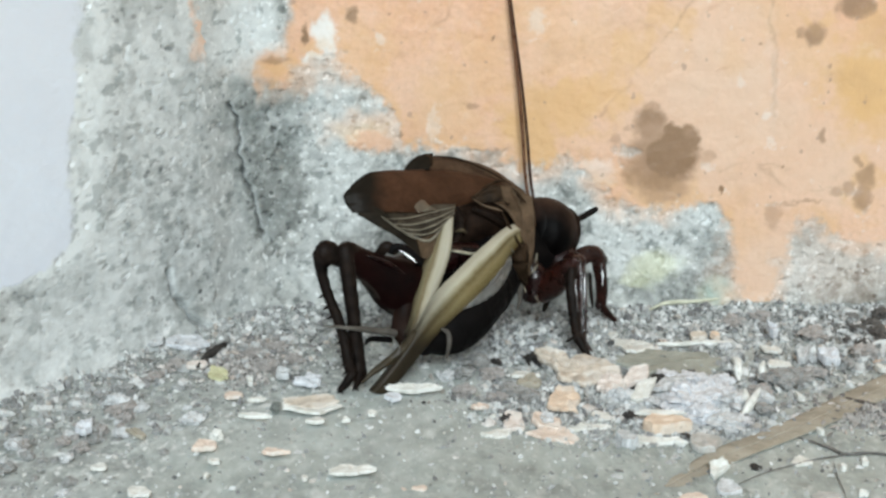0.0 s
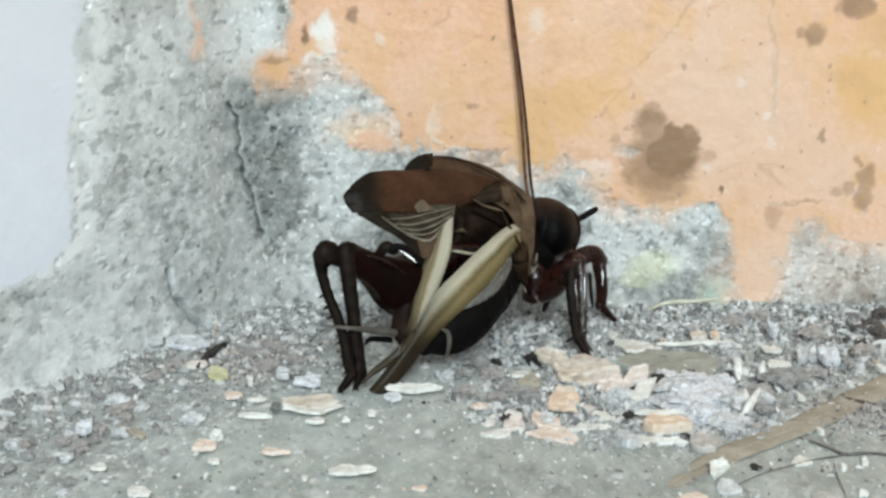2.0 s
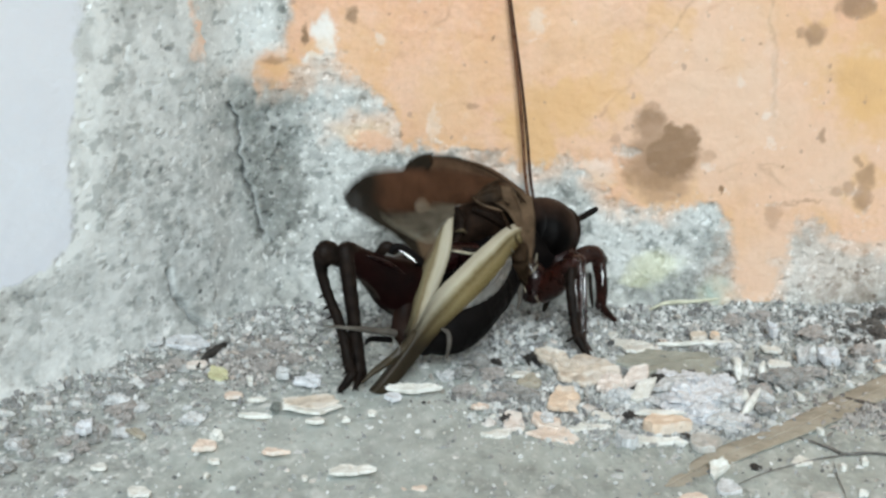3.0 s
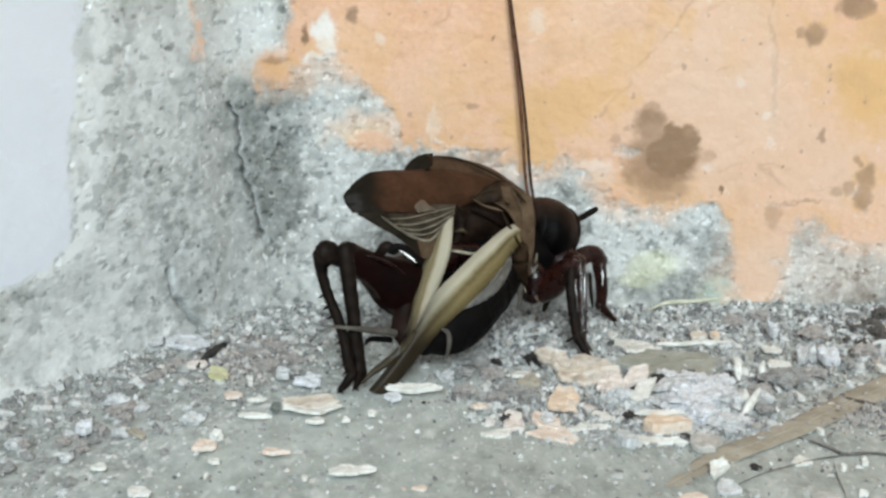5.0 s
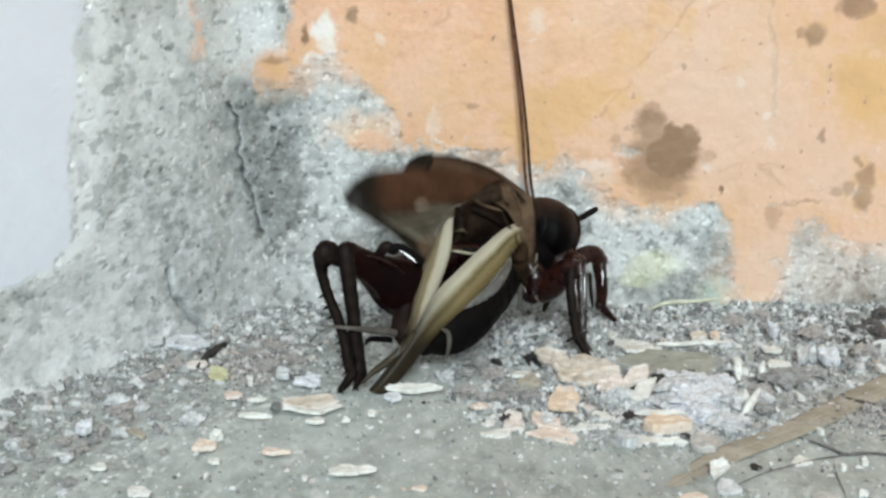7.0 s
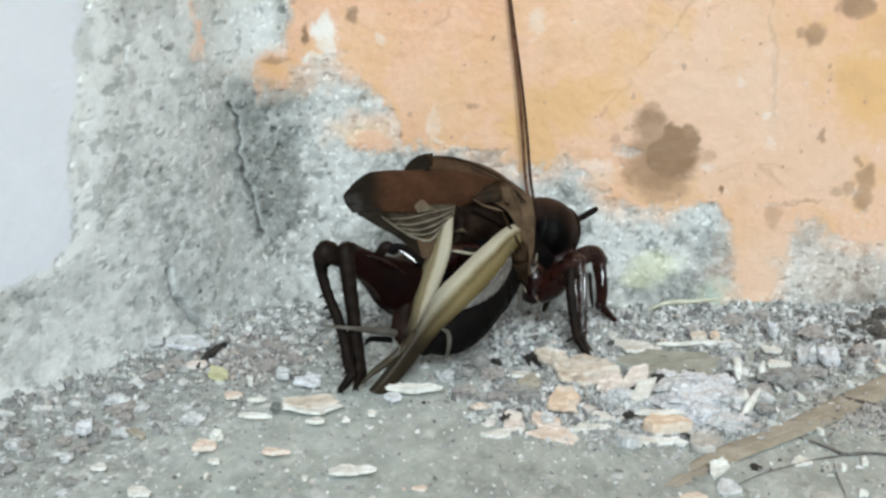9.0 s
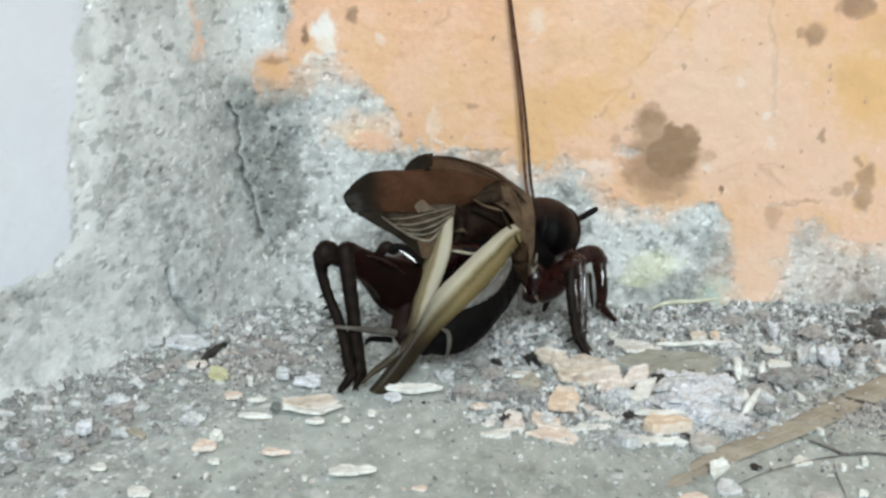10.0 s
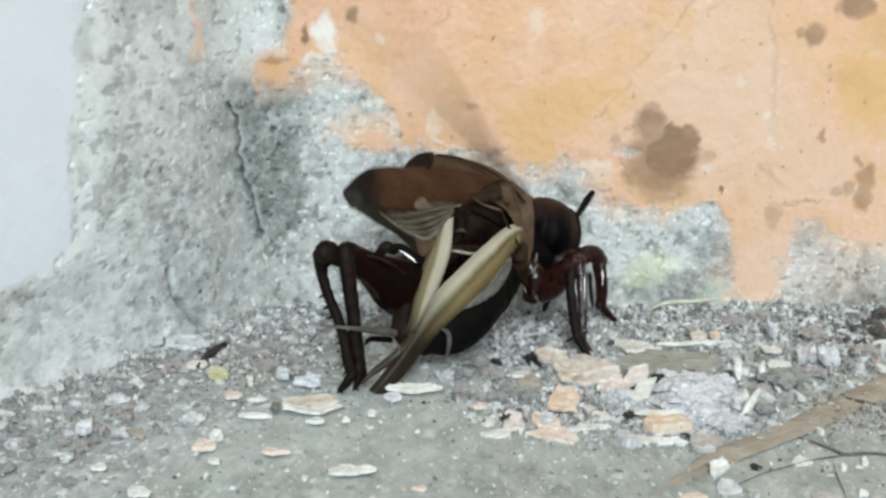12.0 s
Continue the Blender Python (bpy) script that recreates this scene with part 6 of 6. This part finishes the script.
def grit(name, count, region, size, seed, label, mat=GRIT):
    """Loose grains as one mesh: region(rng) gives a place."""
    rng = random.Random(seed)
    verts, faces = [], []
    ico = [(-1, 0.6, 0), (0.2, 1, 0.3), (1, 0.1, -0.2), (0.3, -1, 0.1), (-0.7, -0.7, 0.2), (0.1, 0, 1), (-0.1, 0.1, -1)]
    tris = [(0, 1, 5), (1, 2, 5), (2, 3, 5), (3, 4, 5), (4, 0, 5), (1, 0, 6), (2, 1, 6), (3, 2, 6), (4, 3, 6), (0, 4, 6)]
    spots = np.array([region(rng) for _ in range(count)])
    ground = floor_height(spots[:, :1], spots[:, 1:])[:, 0]
    for (x, y), g in zip(spots, ground):
        r = size[0] * (size[1] / size[0]) ** (rng.random() ** 2.8)
        turn = Euler((rng.random() * 6, rng.random() * 6, rng.random() * 6)).to_matrix()
        n0 = len(verts)
        s = Vector((r * rng.uniform(0.7, 1.4), r * rng.uniform(0.6, 1.1), r * rng.uniform(0.15, 0.85)))
        for q in ico:
            v = turn @ Vector((q[0] * s.x, q[1] * s.y, q[2] * s.z))
            verts.append(((x + v.x) * MM, (y + v.y) * MM, (g + 0.25 * r + v.z) * MM))
        faces += [tuple(n0 + i for i in t) for t in tris]
    me = bpy.data.meshes.new(name)
    me.from_pydata(verts, [], faces)
    me.materials.append(mat)
    return tagged(new(name, me), label, "grit", kind="stuff")


def on_rubble(rng):
    while True:
        x, y = rng.uniform(3, 43), -2 - 33 * rng.random() ** 1.2
        if y > -45 + 1.21 * (x - 14):
            return x, y


def chip_material():
    m, p = material("plaster_chip")
    info = node(m, "ShaderNodeObjectInfo")
    stops = [(0.0, (0.16, 0.155, 0.145)), (0.18, (0.30, 0.31, 0.30)), (0.45, (0.46, 0.475, 0.47)), (0.72, (0.62, 0.635, 0.63)), (0.90, (0.74, 0.75, 0.74)), (1.0, (0.62, 0.46, 0.35))]
    col = ramp(m, info.outputs["Random"], stops)
    v = mm_space(m)
    col = mix(m, 1.0, col, ramp(m, noise_tex(m, v, 2.2, 5), [(0.32, grey(0.6)), (0.66, grey(1))]), "MULTIPLY")
    link(m, col, p.inputs["Base Color"])
    p.inputs["Roughness"].default_value = 0.75
    link(m, bump(m, noise_tex(m, v, 5, 3), 0.5, 0.00006), p.inputs["Normal"])
    return m


def chip_mesh(k):
    """One broken chip about 1 mm across; every third is a flat sliver."""
    bm = bmesh.new()
    bmesh.ops.create_icosphere(bm, subdivisions=2, radius=0.5)
    off = Vector((k * 2.7 + 40, k * 1.1, k * 3.3))
    for v in bm.verts:
        q = 1 + 0.7 * noise.noise(v.co * 3 + off) + 0.35 * noise.noise(v.co * 8 + off)
        v.co = Vector((v.co.x * 1.3, v.co.y, v.co.z * (0.28 if k % 3 == 0 else 0.6))) * q * MM
    me = bpy.data.meshes.new("plaster_chip")
    bm.to_mesh(me)
    bm.free()
    me.materials.append(CHIP)
    return me


CHIP = chip_material()
CHIP_MESHES = [chip_mesh(k) for k in range(9)]
chip_rng = random.Random(77)
def chip_place(k, rng):
    """Most lie in the rubble, some along the side wall, a few on the open floor."""
    if k < 165:
        return on_rubble(rng)
    if k < 240:
        s, g = rng.uniform(1, 44), rng.uniform(1.5, 11)
        return CORNER[0] + ALONG[0] * s + OUTWARD[0] * g, CORNER[1] + ALONG[1] * s + OUTWARD[1] * g
    return rng.uniform(-28, 36), rng.uniform(-50, -33)


for k in range(292):
    x, y = chip_place(k, chip_rng)
    chip = new("plaster_chip", CHIP_MESHES[k % 9])
    size = chip_rng.uniform(0.5, 1.25) * (0.55 if k >= 240 else 1.0)
    sink = -0.06 if k >= 240 else 0.10
    chip.matrix_world = pose(x * MM, y * MM, (ground_at(x, y) + sink * size) * MM, chip_rng.uniform(-30, 30), chip_rng.uniform(-30, 30), chip_rng.uniform(0, 360)) @ Matrix.Scale(size, 4)
    tagged(chip, "small broken plaster chip in the rubble" if k < 240 else "small plaster chip on the open floor", "plaster chip", "plaster chips on the floor")


def by_back_wall(rng):
    return rng.uniform(-18, 44), -0.6 - min(rng.expovariate(1 / 7.0), 24)


def by_side_wall(rng):
    s, g = 40 * rng.random() ** 1.15, 0.5 + min(rng.expovariate(1 / 3.8), 15)
    return CORNER[0] + ALONG[0] * s + OUTWARD[0] * g, CORNER[1] + ALONG[1] * s + OUTWARD[1] * g


def anywhere(rng):
    return rng.uniform(-34, 40), rng.uniform(-52, -2)


grit("grit_back", 12000, by_back_wall, (0.05, 0.42), 900, "loose mixed grit banked along the wall foot")
grit("grit_side", 3600, by_side_wall, (0.06, 0.5), 901, "loose dusty grit in the corner", PALE_GRIT)
grit("grit_bank", 6000, on_rubble, (0.06, 0.4), 904, "loose pale grit heaped by the wall")
grit("chips_back", 1500, on_rubble, (0.16, 0.55), 903, "broken plaster chips banked along the wall foot")
def round_place(x, y, a, b):
    return lambda rng: (x + rng.gauss(0, a), min(y + rng.gauss(0, b), -1.5))


grit("soil_crumbs", 2600, round_place(*(-16.03, -16.55), 1.9, 3.6), (0.08, 0.36), 905, "brown soil crumbs heaped in the corner", SOIL_GRIT)
# dark crumbs deepen the same shaded crevice by their colour
grit("shade_heap_crumbs", 2600, round_place(38.74, -7.03, 3.4, 2.6), (0.06, 0.34), 910, "dark crumbs standing in for shade at the wall foot", DARK_GRIT)
grit("plaster_crumbs", 2400, round_place(19.3, -30.18, 2.6, 3.0), (0.08, 0.5), 911, "white plaster crumbs fallen in a heap", WHITE_GRIT)
grit("grit_bright", 1800, round_place(5.91, -11.86, 3.2, 4.2), (0.06, 0.34), 912, "pale glinting grit under the cricket", WHITE_GRIT)
grit("grit_straw", 1200, round_place(*(19.82, -35.53), 1.9, 1.3), (0.07, 0.42), 907, "loose grit beside the straw", PALE_GRIT)
grit("grit_edge", 1100, round_place(*(13.58, -37.07), 3.2, 1.6), (0.06, 0.36), 908, "loose grit at the rim of the rubble", PALE_GRIT)
grit("grit_right", 1200, round_place(*(31.73, -32.45), 2.2, 2.6), (0.07, 0.4), 909, "brown crumbs beyond the straw", SOIL_GRIT)
grit("grit_spill", 2200, round_place(*(7.64, -28.2), 3.4, 3.0), (0.07, 0.5), 906, "loose grit spilled round the paint chips")
grit("grit_floor", 9000, anywhere, (0.04, 0.24), 902, "sparse fine grit scattered over the floor")


# ---- what moves: wings, feelers, head ----
def turned(pivot, base, axis, degrees, shift=(0, 0, 0)):
    at = (Vector(pivot) - Vector(base) + Vector(shift)) * MM
    return Matrix.Translation(at) @ Matrix.Rotation(radians(degrees), 4, Vector(axis))


def motions():
    # wing strokes: seconds and strength
    strokes = [(0.1, 1), (0.4, 1), (0.7, 1), (1.0, 1), (1.2, 0.25), (1.3, 1), (1.5, 0.35), (1.6, 1), (1.8, 0.2), (1.9, 1), (2.2, 1), (2.5, 1), (2.7, 0.2),
               (2.8, 1), (3.0, 0.7), (3.1, 0.9), (3.4, 1), (3.7, 1), (4.0, 1), (4.2, 0.5), (4.3, 1), (4.5, 0.7)]
    strokes += [(4.8, 1), (5.2, 0.2), (5.4, 1), (5.5, 0.75), (5.8, 1), (6.1, 1), (6.2, 0.4), (6.7, 1), (7.0, 1), (7.3, 1), (7.6, 1), (7.9, 1), (8.2, 1), (8.5, 1)]
    strokes += [(8.8, 1), (9.1, 1), (9.3, 0.6), (9.4, 0.9), (9.6, 1), (9.9, 1), (10.2, 1), (10.5, 1), (10.8, 0.9), (11.2, 0.9), (11.5, 1), (11.9, 1)]
    keys = {0: 0.0, 1: 0.0}
    for t, strength in strokes:
        f = round(t * FPS)
        keys.setdefault(f - 2, 0.0)
        keys[f - 1] = -5.5 * strength
        keys[f + 1] = 7.0 * strength
        keys.setdefault(f + 2, 0.0)
    keys[359], keys[360] = 0.0, 1.8
    rows = sorted(keys.items())
    walk(near_wing, [(f / FPS, turned(WING_PIVOT, BASE, (0.2, 1, -0.45), a)) for f, a in rows])
    walk(far_wing, [(f / FPS, turned(FAR_PIVOT, BASE, (0.1, 1, -0.3), 0.6 * a)) for f, a in rows])
    # the head lifts a little near the end
    nod = [(0, 0, 0), (10.85, 0, 0), (11.05, 0.5, 0.06), (11.5, -2, 0.25), (12, -3, 0.42)]
    walk(head, [(t, turned(HEAD_PIVOT, BASE, (0, 1, 0), a, (s, 0, 0))) for t, a, s in nod])
    swing = [(0, 0), (10.7, 0), (10.7667, 5), (10.8333, 34), (10.8667, 34), (10.9333, -5), (10.9667, -10), (11.0333, -50), (11.0667, -60), (11.1333, -58),
             (11.1667, -51), (11.2333, -44.5), (11.3, -42.5), (11.4, -44.5), (11.4667, -44.5), (11.5333, -48.5), (11.6, -49.5), (11.6667, -51.5),
             (11.7333, -52.5), (11.8, -57), (11.8667, -56), (11.9333, -38), (11.9667, -43), (12, -29)]
    walk(antenna_pair, [(t, turned(FEELER_PIVOT, HEAD_PIVOT, (0, 1, 0), a * 1.02)) for t, a in swing])
    walk(antenna, [(t, turned(FEELER_PIVOT, HEAD_PIVOT, (0, 1, 0), a)) for t, a in swing])
    flick = [(0, 0), (10.9, 0), (11.0, -1), (11.3, -9), (11.5, -16), (11.8, -20), (12, -24)]
    walk(stub, [(t, turned(STUB_PIVOT, HEAD_PIVOT, (0, 1, 0), a, (-0.008 * a, 0, -0.021 * a))) for t, a in flick])


motions()
